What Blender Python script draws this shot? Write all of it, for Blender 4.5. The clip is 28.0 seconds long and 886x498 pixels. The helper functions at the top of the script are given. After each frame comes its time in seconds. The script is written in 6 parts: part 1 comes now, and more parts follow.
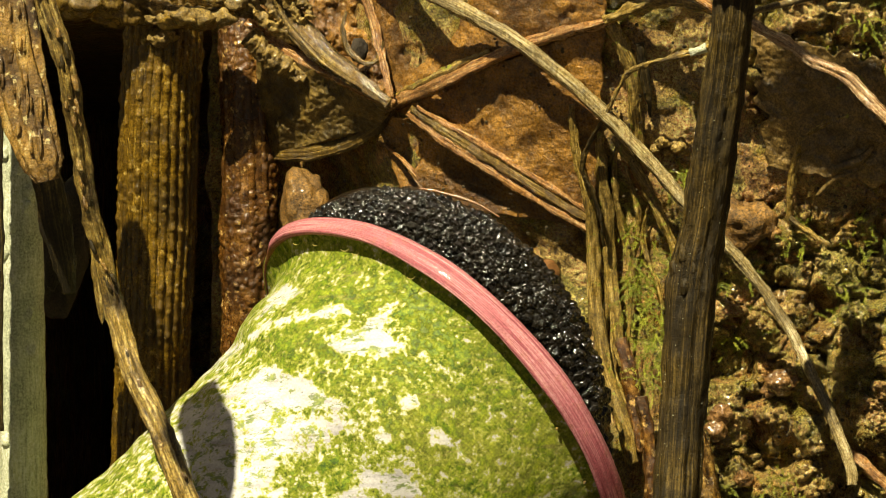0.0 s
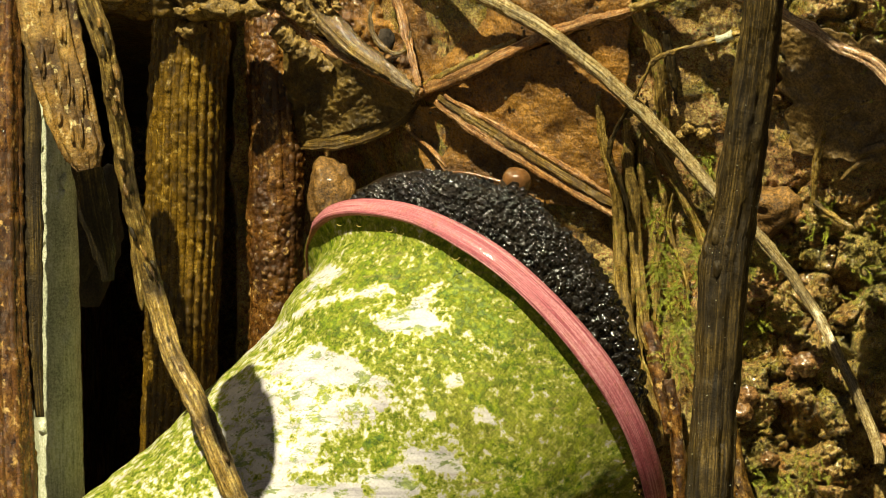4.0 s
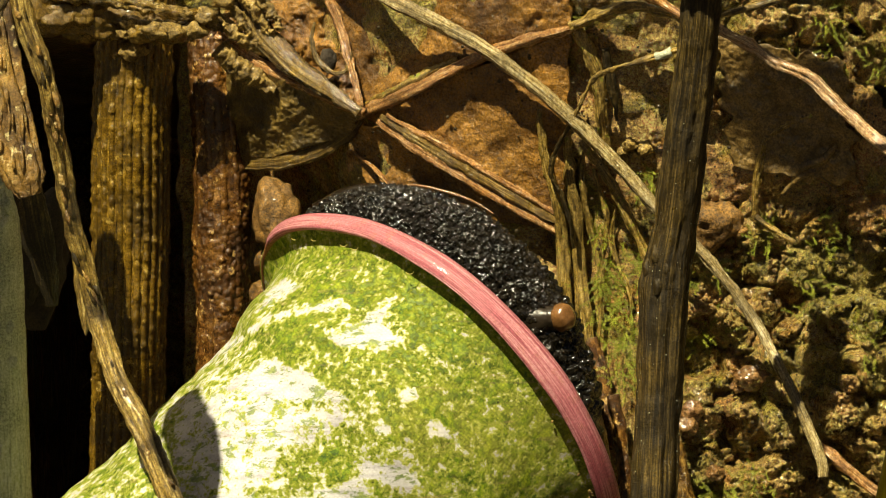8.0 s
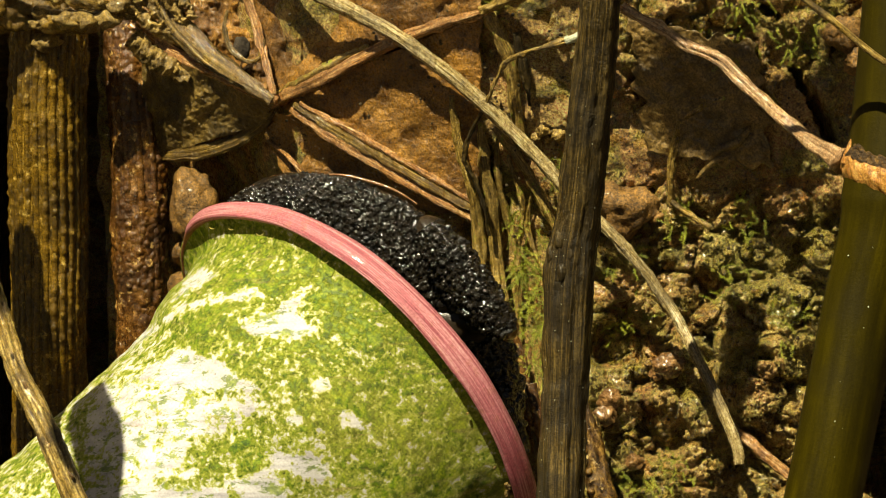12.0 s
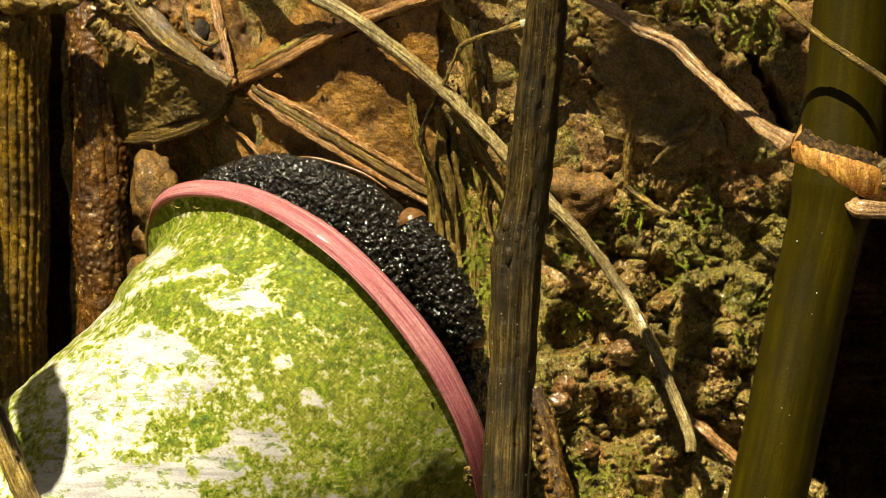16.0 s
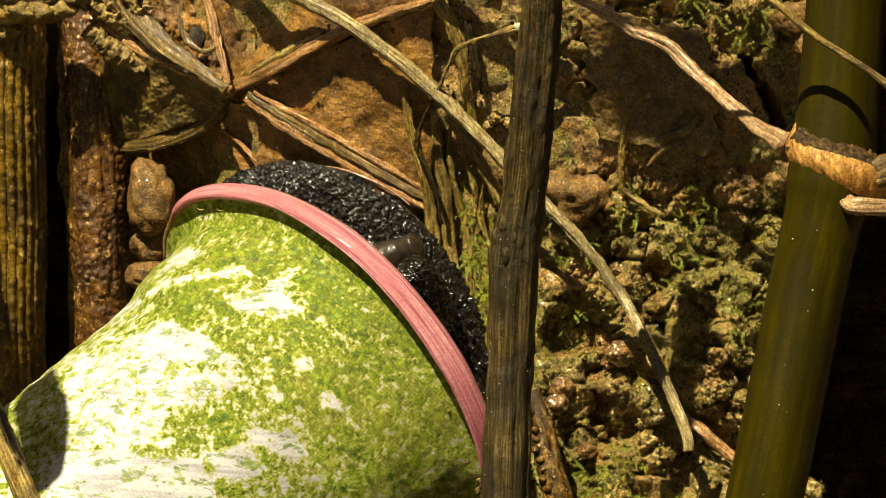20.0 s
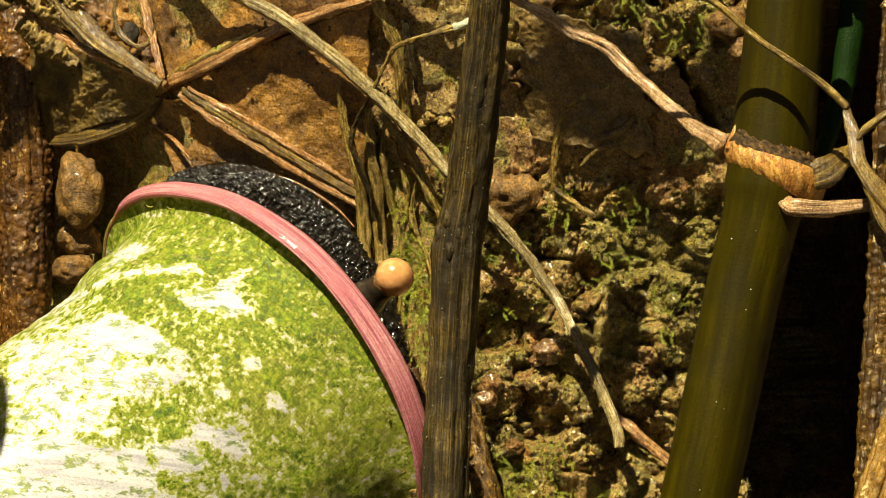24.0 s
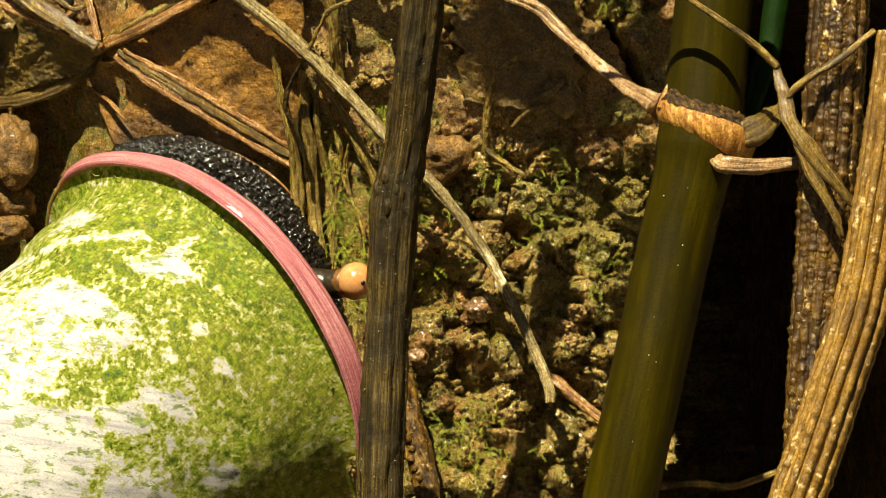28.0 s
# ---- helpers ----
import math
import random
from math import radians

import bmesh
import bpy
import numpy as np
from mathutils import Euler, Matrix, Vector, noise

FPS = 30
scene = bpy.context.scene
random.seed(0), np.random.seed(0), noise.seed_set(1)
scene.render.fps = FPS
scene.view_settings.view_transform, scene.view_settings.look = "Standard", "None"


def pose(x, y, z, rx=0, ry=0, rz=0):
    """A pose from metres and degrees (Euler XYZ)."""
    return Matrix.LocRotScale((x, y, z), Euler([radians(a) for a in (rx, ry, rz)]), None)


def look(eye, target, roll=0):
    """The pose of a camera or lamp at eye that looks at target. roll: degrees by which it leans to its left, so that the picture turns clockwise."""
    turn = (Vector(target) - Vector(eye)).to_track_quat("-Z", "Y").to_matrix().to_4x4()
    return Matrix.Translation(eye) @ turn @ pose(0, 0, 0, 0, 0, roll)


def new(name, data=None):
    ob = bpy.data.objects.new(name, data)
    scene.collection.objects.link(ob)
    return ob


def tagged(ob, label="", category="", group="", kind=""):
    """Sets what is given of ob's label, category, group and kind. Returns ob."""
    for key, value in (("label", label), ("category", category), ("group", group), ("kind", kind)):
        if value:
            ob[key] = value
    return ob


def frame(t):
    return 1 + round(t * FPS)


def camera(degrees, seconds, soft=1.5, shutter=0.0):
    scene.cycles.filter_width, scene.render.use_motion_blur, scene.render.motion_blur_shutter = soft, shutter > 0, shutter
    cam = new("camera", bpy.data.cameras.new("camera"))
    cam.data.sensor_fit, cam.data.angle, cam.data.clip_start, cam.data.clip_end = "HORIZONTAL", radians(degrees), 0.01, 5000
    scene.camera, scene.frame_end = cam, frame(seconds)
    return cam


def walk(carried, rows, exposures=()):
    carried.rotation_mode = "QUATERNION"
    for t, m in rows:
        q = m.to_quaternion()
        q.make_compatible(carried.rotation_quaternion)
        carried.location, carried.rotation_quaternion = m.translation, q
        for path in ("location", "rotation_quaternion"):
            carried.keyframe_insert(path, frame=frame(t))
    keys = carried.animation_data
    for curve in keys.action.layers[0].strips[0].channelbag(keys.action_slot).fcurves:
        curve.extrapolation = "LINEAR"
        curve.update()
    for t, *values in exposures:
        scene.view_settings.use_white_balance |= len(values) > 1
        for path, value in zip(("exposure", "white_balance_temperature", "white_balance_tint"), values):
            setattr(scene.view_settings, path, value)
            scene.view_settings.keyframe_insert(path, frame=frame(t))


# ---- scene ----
# A wet earth bank behind dry stalks; a dark snail with an algae-green shell creeps along it.
# Lengths below are in millimetres and are turned into metres by MM.
MM = 0.001

# ---- camera ----
cam = camera(12.0, 28.0, soft=1.0)


def cam_pose(x, y, z, yaw, pitch, roll):
    return pose(x * MM, y * MM, z * MM, 0, 0, yaw) @ pose(0, 0, 0, 90 + pitch) @ pose(0, 0, 0, 0, 0, roll)


CAMERA_ROWS = [
    (0, -0.03, -278.35, 0.03, -0.003, -0.004, 0.000),
    (0.5, -2.05, -278.46, 1.34, -0.522, -0.104, -0.383),
    (1, -2.11, -277.76, 1.97, -0.756, -0.225, -0.552),
    (1.5, -4.63, -278.33, 0.74, -1.130, -0.343, -0.545),
    (2, -3.28, -278.56, -0.32, -1.111, -0.341, -0.500),
    (2.5, -0.38, -278.09, -0.23, -1.180, -0.047, -0.485),
    (3, 2.86, -277.07, -0.86, -0.411, 0.085, -0.522),
    (3.5, 0.76, -279.63, -1.50, -0.244, 0.198, -0.495),
    (4, -6.46, -282.38, -1.67, -0.905, 0.157, -0.402),
    (4.5, -6.06, -280.73, 1.37, -1.476, 0.078, -0.547),
    (6.5, -4.83, -285.00, 0.40, -2.121, 0.434, -0.961),
    (7, -4.59, -283.93, 1.75, -1.675, 0.114, -1.278),
    (7.5, -4.81, -283.60, 1.35, -1.498, 0.022, -1.298),
    (8, -4.14, -283.47, 0.59, -1.202, -0.054, -1.192),
    (8.5, -3.59, -284.51, -1.20, -1.252, 0.144, -1.016),
    (9, -2.95, -284.75, 1.20, -1.280, -0.005, -1.092),
    (9.5, -2.70, -283.48, 1.68, -1.191, -0.043, -1.274),
    (10, -3.50, -280.76, 1.56, -1.124, -0.225, -1.554),
    (10.5, -2.39, -280.22, 1.30, -1.009, -0.317, -1.580),
    (11, 0.33, -280.53, -0.31, -0.630, -0.154, -1.470),
    (11.5, 4.42, -279.86, -0.82, -0.330, -0.056, -1.573),
    (12, 6.52, -280.24, -1.01, -0.216, 0.082, -1.765),
    (12.5, 5.31, -281.79, -0.97, -0.231, 0.091, -1.686),
    (14.5, 9.98, -283.32, -3.02, 0.255, 0.327, -1.271),
    (15, 14.00, -281.37, -4.14, 0.428, 0.416, -1.271),
    (15.5, 15.08, -279.52, -3.38, 0.684, 0.238, -1.388),
    (16, 14.25, -279.03, -3.22, 0.771, 0.307, -1.212),
    (16.5, 12.84, -277.30, -4.51, 0.689, 0.349, -1.175),
    (17, 14.24, -278.97, -4.31, 0.782, 0.199, -1.354),
    (17.5, 13.90, -278.60, -4.82, 0.708, 0.374, -1.342),
    (18, 14.53, -279.52, -4.51, 0.758, 0.607, -1.473),
    (18.5, 14.79, -280.23, -4.32, 0.703, 0.824, -1.667),
    (19, 15.62, -276.84, -4.21, 0.799, 0.749, -1.850),
    (19.5, 12.85, -278.43, -4.00, 0.632, 0.753, -1.733),
    (20, 13.24, -280.51, -5.47, 0.513, 0.811, -1.744),
    (20.5, 15.73, -280.66, -5.80, 0.510, 0.994, -1.786),
    (22.5, 7.94, -283.41, -6.71, -1.109, 1.091, -1.708),
    (23, 7.29, -282.73, -5.61, -1.600, 1.024, -1.473),
    (23.5, 3.15, -284.61, -6.52, -2.104, 1.211, -0.940),
    (24, 2.64, -283.42, -7.07, -2.550, 1.064, -0.959),
    (24.5, 0.35, -287.18, -9.41, -2.954, 1.231, -0.744),
    (25, 0.95, -289.32, -10.58, -3.265, 1.407, -0.782),
    (25.5, 0.38, -292.68, -10.71, -3.351, 1.547, -0.751),
    (26, 0.49, -293.87, -12.10, -3.153, 1.550, -0.659),
    (26.5, -1.82, -292.84, -11.04, -3.510, 1.523, -0.701),
    (27, -2.38, -292.32, -11.45, -3.847, 1.428, -0.749),
    (27.5, -3.51, -291.02, -11.00, -3.969, 1.405, -0.699),
    (28, -2.83, -287.99, -10.60, -4.502, 1.185, -0.891),
]
walk(cam, [(r[0], cam_pose(*r[1:])) for r in CAMERA_ROWS],
     exposures=[(0, 0.70), (4, 0.62), (12, 0.64), (16, 0.69), (23, 0.71), (26, 0.82), (28, 0.76)])

# ---- light ----
SUN_DIR = Vector((-0.26, -0.58, 0.77)).normalized()
world = bpy.data.worlds.new("sky")
scene.world = world
world.use_nodes = True
wn = world.node_tree.nodes
sky = wn.new("ShaderNodeTexSky")
sky.sky_type, sky.sun_disc = "NISHITA", False
sky.sun_elevation = math.asin(SUN_DIR.z)
sky.sun_rotation = math.atan2(SUN_DIR.x, SUN_DIR.y)
world.node_tree.links.new(sky.outputs[0], wn["Background"].inputs[0])
wn["Background"].inputs[1].default_value = 0.008
sun = new("sun", bpy.data.lights.new("sun", "SUN"))
sun.data.energy, sun.data.angle, sun.data.color = 5.0, radians(0.6), (1.0, 0.90, 0.70)
sun.matrix_world = look(SUN_DIR * 2, (0, 0, 0))
scene.view_settings.use_white_balance = True
scene.view_settings.white_balance_temperature = 7050
scene.view_settings.white_balance_tint = 0


# ---- materials ----
class Nodes:
    """Short hand for building one node material."""

    def __init__(self, name):
        self.m = bpy.data.materials.new(name)
        self.m.use_nodes = True
        self.t = self.m.node_tree
        self.b = self.t.nodes["Principled BSDF"]
        self.out = self.t.nodes["Material Output"]
        self.tc = self.t.nodes.new("ShaderNodeTexCoord").outputs["Object"]

    def link(self, a, b):
        self.t.links.new(a, b)
        return self

    def scaled(self, sx, sy=None, sz=None, rot=(0, 0, 0)):
        n = self.t.nodes.new("ShaderNodeMapping")
        n.inputs["Scale"].default_value = (sx, sy or sx, sz or sx)
        n.inputs["Rotation"].default_value = [radians(a) for a in rot]
        self.link(self.tc, n.inputs[0])
        return n.outputs[0]

    def noise(self, scale=1000.0, detail=4.0, rough=0.6, vec=None, warp=0.0):
        n = self.t.nodes.new("ShaderNodeTexNoise")
        n.inputs["Scale"].default_value, n.inputs["Detail"].default_value = scale, detail
        n.inputs["Roughness"].default_value, n.inputs["Distortion"].default_value = rough, warp
        self.link(vec or self.tc, n.inputs["Vector"])
        return n.outputs["Fac"]

    def cells(self, scale=1000.0, feature="F1", vec=None, rand=1.0):
        n = self.t.nodes.new("ShaderNodeTexVoronoi")
        n.feature = feature
        n.inputs["Scale"].default_value, n.inputs["Randomness"].default_value = scale, rand
        self.link(vec or self.tc, n.inputs["Vector"])
        return n.outputs["Distance"]

    def ramp(self, fac, *stops):
        n = self.t.nodes.new("ShaderNodeValToRGB")
        e = n.color_ramp.elements
        while len(e) < len(stops):
            e.new(0.5)
        for s, (p, c) in zip(e, stops):
            s.position = p
            s.color = (c, c, c, 1) if isinstance(c, (int, float)) else (*c, 1)
        self.link(fac, n.inputs[0])
        return n.outputs[0]

    def mix(self, fac, a, b, mode="MIX"):
        n = self.t.nodes.new("ShaderNodeMix")
        n.data_type, n.blend_type = "RGBA", mode
        for v, k in ((fac, 0), (a, 6), (b, 7)):
            if isinstance(v, (int, float)):
                n.inputs[k].default_value = v if k == 0 else (v, v, v, 1)
            elif isinstance(v, tuple):
                n.inputs[k].default_value = (*v, 1)
            else:
                self.link(v, n.inputs[k])
        return n.outputs[2]

    def math(self, op, a, b=0.5):
        n = self.t.nodes.new("ShaderNodeMath")
        n.operation = op
        for v, k in ((a, 0), (b, 1)):
            if isinstance(v, (int, float)):
                n.inputs[k].default_value = v
            else:
                self.link(v, n.inputs[k])
        return n.outputs[0]

    def bump(self, height, dist=0.0003, strength=1.0, base=None):
        n = self.t.nodes.new("ShaderNodeBump")
        n.inputs["Strength"].default_value, n.inputs["Distance"].default_value = strength, dist
        self.link(height, n.inputs["Height"])
        if base:
            self.link(base, n.inputs["Normal"])
        return n.outputs[0]

    def done(self, color, rough=0.6, normal=None, coat=0.0, spec=0.5, sss=0.0, film_scale=1500, film_height=0.00004, film_rough=0.12, grain=0.0):
        if grain:
            # fine dirt and pores
            dirt = self.ramp(self.noise(6500, 4, 0.75), (0.36, 0.06), (0.64, 0.94))
            color = self.mix(grain, color, dirt, "OVERLAY")
            pores = self.bump(self.noise(8000, 3, 0.7), 0.00012 * grain)
            if normal is not None:
                self.link(normal, pores.node.inputs["Normal"])
            normal = pores
        for v, k in ((color, "Base Color"), (rough, "Roughness"), (normal, "Normal")):
            if v is None:
                continue
            if isinstance(v, (int, float)):
                self.b.inputs[k].default_value = v
            elif isinstance(v, tuple):
                self.b.inputs[k].default_value = (*v, 1)
            else:
                self.link(v, self.b.inputs[k])
        self.b.inputs["Coat Weight"].default_value = coat
        self.b.inputs["Coat Roughness"].default_value = film_rough
        if coat:
            # the water film is smoother than what it covers
            film = self.bump(self.noise(film_scale, 3, 0.6), film_height)
            self.link(film, self.b.inputs["Coat Normal"])
        self.b.inputs["Specular IOR Level"].default_value = spec
        if sss:
            self.b.inputs["Subsurface Weight"].default_value = sss
            self.b.inputs["Subsurface Scale"].default_value = 0.0008
            self.b.inputs["Subsurface Radius"].default_value = (1.0, 0.5, 0.25)
        return self.m


def stem_mat(name, dark, mid, light, along=250.0, across=6000.0, rough=0.5, bump=0.0002, blotch=300.0, speck=None, coat=0.25, grain=0.6, spec=0.5, film=0.00009, patchy=0.7):
    """Fibrous plant stem: streaks along its length (by the sweep's coordinates), blotches and fine relief."""
    n = Nodes(name)
    m = n.t.nodes.new("ShaderNodeMapping")
    m.inputs["Scale"].default_value = (across, along, 1)
    n.link(n.t.nodes.new("ShaderNodeTexCoord").outputs["UV"], m.inputs[0])
    fibres = n.noise(1.0, 5, 0.65, m.outputs[0])
    loose = n.noise(1.0, 4, 0.65, n.scaled(across * 0.5, across * 0.5, along))
    streak = n.math("ADD", n.math("MULTIPLY", fibres, 0.72), n.math("MULTIPLY", loose, 0.28))
    blot = n.noise(blotch, 4, 0.6)
    col = n.ramp(streak, (0.36, dark), (0.5, mid), (0.64, light))
    col = n.mix(n.ramp(blot, (0.42, 0.0), (0.62, patchy)), col, dark)
    if speck:
        col = n.mix(n.ramp(n.noise(1600, 3, 0.6), (0.6, 0.0), (0.7, 0.8)), col, speck)
    h = n.math("ADD", n.math("MULTIPLY", streak, 0.9), n.math("MULTIPLY", n.noise(2500, 4, 0.7), 0.4))
    return n.done(col, n.ramp(blot, (0.3, max(0.12, rough - 0.25)), (0.7, rough + 0.15)), n.bump(h, bump), coat=coat, grain=grain, spec=spec, film_scale=2600, film_height=film, film_rough=0.10)


def earth_mat():
    n = Nodes("wet_earth")
    big, mid, fine = n.noise(90, 5, 0.6), n.noise(520, 8, 0.72, warp=0.4), n.noise(3200, 6, 0.75)
    grain = n.math("ADD", n.math("MULTIPLY", mid, 0.55), n.math("MULTIPLY", fine, 0.5))
    col = n.ramp(grain, (0.36, (0.022, 0.011, 0.003)), (0.44, (0.17, 0.092, 0.024)), (0.51, (0.52, 0.32, 0.075)), (0.60, (0.82, 0.60, 0.21)))
    red = n.ramp(big, (0.40, 0.0), (0.55, 0.75))
    col = n.mix(red, col, n.ramp(grain, (0.39, (0.05, 0.017, 0.004)), (0.48, (0.40, 0.17, 0.042)), (0.59, (0.76, 0.42, 0.15))))
    moss = n.math("MULTIPLY", n.ramp(n.noise(190, 6, 0.7, warp=0.8), (0.46, 0.0), (0.55, 0.95)), n.ramp(fine, (0.35, 0.3), (0.6, 1.0)))
    col = n.mix(moss, col, n.ramp(n.noise(2200, 4, 0.7), (0.36, (0.05, 0.05, 0.006)), (0.5, (0.26, 0.25, 0.03)), (0.64, (0.56, 0.50, 0.12))))
    h = n.math("ADD", n.math("MULTIPLY", mid, 1.4), n.math("MULTIPLY", fine, 0.8))
    wet = n.ramp(n.noise(420, 6, 0.7), (0.42, 0.10), (0.58, 0.70))
    return n.done(col, wet, n.bump(h, 0.0006, 1.0), coat=0.8, spec=0.6, film_scale=1300, film_height=0.00018, film_rough=0.11, grain=0.85)


def leaf_mat(name, dark, light, gloss=0.35):
    n = Nodes(name)
    big, mid, fine = n.noise(160, 5, 0.6), n.noise(700, 5, 0.7), n.noise(5000, 4, 0.7)
    col = n.ramp(mid, (0.3, dark), (0.66, light))
    col = n.mix(n.ramp(big, (0.45, 0.0), (0.62, 0.75)), col, tuple(0.45 * c for c in dark))
    pores = n.cells(2200)
    h = n.math("ADD", n.math("MULTIPLY", mid, 0.7), n.math("MULTIPLY", fine, 0.5))
    h = n.math("ADD", h, n.math("MULTIPLY", pores, 0.4))
    return n.done(col, n.ramp(fine, (0.3, gloss - 0.1), (0.7, gloss + 0.3)), n.bump(h, 0.00025), coat=0.6, film_scale=2400, film_height=0.00012, film_rough=0.08, grain=0.6)


def shell_mat():
    """Chalky white shell under a patchy, granular skin of green algae, with fine crossing threads. The mesh says where the
    skin has worn off ("bare", mm inside a worn patch)."""
    n = Nodes("algae_covered_shell")
    at = n.t.nodes.new("ShaderNodeAttribute")
    at.attribute_name = "bare"
    bare = at.outputs["Fac"]
    big = n.noise(170, 5, 0.6, warp=0.4)
    clump = n.noise(1150, 7, 0.70, warp=0.15)
    speck = n.noise(2300, 6, 0.75)
    fine = n.noise(6000, 3, 0.7)
    drawn = n.noise(1.0, 5, 0.65, n.scaled(420, 900, 1500, (0, 40, 0)))
    # how thick the algae lie
    cover = n.math("ADD", n.math("MULTIPLY", n.math("SUBTRACT", clump, 0.5), 1.7), n.math("MULTIPLY", n.math("SUBTRACT", speck, 0.5), 2.1))
    cover = n.math("ADD", cover, n.math("MULTIPLY", n.math("SUBTRACT", drawn, 0.5), 0.8))
    cover = n.math("ADD", cover, n.math("MULTIPLY", n.math("SUBTRACT", big, 0.5), 0.9))
    cover = n.math("SUBTRACT", cover, n.math("MULTIPLY", bare, 0.62))
    # threads of the outer skin, two ways across
    sep = n.t.nodes.new("ShaderNodeSeparateXYZ")
    n.link(n.scaled(1, 1, 1, (0, 50, 0)), sep.inputs[0])
    wob = n.math("MULTIPLY", n.noise(500, 2, 0.5), 9.0)
    ta = n.math("SINE", n.math("ADD", n.math("MULTIPLY", sep.outputs[0], 31000.0), wob))
    tb = n.math("SINE", n.math("ADD", n.math("MULTIPLY", sep.outputs[2], 31000.0), wob))
    grid = n.math("MULTIPLY", n.ramp(n.math("MAXIMUM", ta, tb), (0.35, 0.0), (1.0, 1.0)), n.ramp(n.noise(420, 4, 0.6), (0.4, 0.1), (0.62, 1.0)))
    streak = n.noise(1.0, 5, 0.65, n.scaled(140, 900, 1500, (0, 40, 0)))
    white = n.ramp(streak, (0.34, (0.40, 0.37, 0.40)), (0.48, (0.59, 0.56, 0.58)), (0.62, (0.71, 0.68, 0.66)))
    film = n.ramp(fine, (0.35, (0.34, 0.36, 0.045)), (0.65, (0.52, 0.51, 0.13)))
    base = n.mix(n.ramp(n.math("ADD", cover, 0.5), (0.20, 0.0), (0.44, 1.0)), white, film)
    leafy = n.ramp(n.noise(1700, 5, 0.72), (0.40, (0.038, 0.080, 0.001)), (0.5, (0.12, 0.195, 0.003)), (0.62, (0.32, 0.37, 0.02)))
    thin = n.ramp(n.math("ADD", cover, 0.5), (0.30, 0.0), (0.72, 0.85))
    thick = n.ramp(n.math("ADD", cover, 0.5), (0.50, 0.0), (0.84, 1.0))
    col = n.mix(thin, base, n.ramp(fine, (0.35, (0.24, 0.30, 0.010)), (0.65, (0.44, 0.47, 0.04))))
    col = n.mix(thick, col, leafy)
    col = n.mix(n.math("MULTIPLY", grid, n.ramp(n.math("ADD", cover, 0.5), (0.05, 0.10), (0.5, 0.38))), col, (0.11, 0.11, 0.02))
    # a thin tan skin with its threads laid bare close behind the lip
    rim = n.t.nodes.new("ShaderNodeAttribute")
    rim.attribute_name = "rim"
    tan = n.math("MULTIPLY", rim.outputs["Fac"], n.ramp(n.noise(330, 5, 0.65, warp=0.4), (0.38, 0.0), (0.60, 1.0)))
    tan_col = n.mix(n.math("MULTIPLY", grid, 0.55), n.ramp(speck, (0.35, (0.32, 0.28, 0.03)), (0.65, (0.60, 0.51, 0.10))), (0.16, 0.13, 0.02))
    col = n.mix(n.math("MULTIPLY", tan, 0.30), col, tan_col)
    # loose grains of algae, drawn out along the growth, on the bare patches too
    loose = n.noise(1.0, 6, 0.75, n.scaled(700, 1100, 1500, (0, 40, 0)), 0.2)
    col = n.mix(n.math("MULTIPLY", n.ramp(loose, (0.53, 0.0), (0.58, 0.9)), n.ramp(bare, (0.0, 0.15), (0.35, 0.95))), col, n.ramp(speck, (0.4, (0.08, 0.13, 0.003)), (0.6, (0.30, 0.36, 0.03))))
    col = n.mix(n.ramp(n.noise(1.0, 4, 0.6, n.scaled(220, 900, 2600, (0, 40, 0))), (0.60, 0.0), (0.72, 0.35)), col, (0.34, 0.19, 0.13))
    # a few black specks of dirt
    col = n.mix(n.ramp(n.noise(1500, 3, 0.6), (0.72, 0.0), (0.74, 0.85)), col, (0.03, 0.03, 0.01))
    h = n.math("ADD", n.math("MULTIPLY", grid, -0.12), n.math("MULTIPLY", thick, 0.4))
    h = n.math("ADD", h, n.math("MULTIPLY", speck, 0.25))
    return n.done(col, n.ramp(clump, (0.35, 0.40), (0.7, 0.7)), n.bump(h, 0.00012), spec=0.35, grain=0.2)


def lip_mat():
    n = Nodes("pink_shell_lip")
    uv = n.t.nodes.new("ShaderNodeTexCoord").outputs["UV"]
    m = n.t.nodes.new("ShaderNodeMapping")
    m.inputs["Scale"].default_value = (5, 17, 1)
    n.link(uv, m.inputs[0])
    groove = n.noise(1.0, 6, 0.7, m.outputs[0], 0.3)
    fine = n.noise(1500, 5, 0.65)
    col = n.ramp(groove, (0.34, (0.29, 0.042, 0.062)), (0.48, (0.53, 0.148, 0.18)), (0.60, (0.73, 0.34, 0.35)), (0.72, (0.83, 0.54, 0.52)))
    col = n.mix(n.ramp(fine, (0.55, 0.0), (0.72, 0.55)), col, (0.50, 0.20, 0.10))
    # worn down to brown horn where the lip turns round to the far side
    at = n.t.nodes.new("ShaderNodeAttribute")
    at.attribute_name = "worn"
    worn = n.math("ADD", at.outputs["Fac"], n.math("MULTIPLY", n.math("SUBTRACT", n.noise(500, 4, 0.6), 0.5), 0.8))
    col = n.mix(n.ramp(worn, (0.35, 0.0), (0.75, 0.9)), col, n.ramp(fine, (0.35, (0.16, 0.06, 0.015)), (0.65, (0.46, 0.20, 0.06))))
    h = n.math("ADD", groove, n.math("MULTIPLY", fine, 0.4))
    return n.done(col, 0.42, n.bump(h, 0.00016), coat=0.12, grain=0.35)


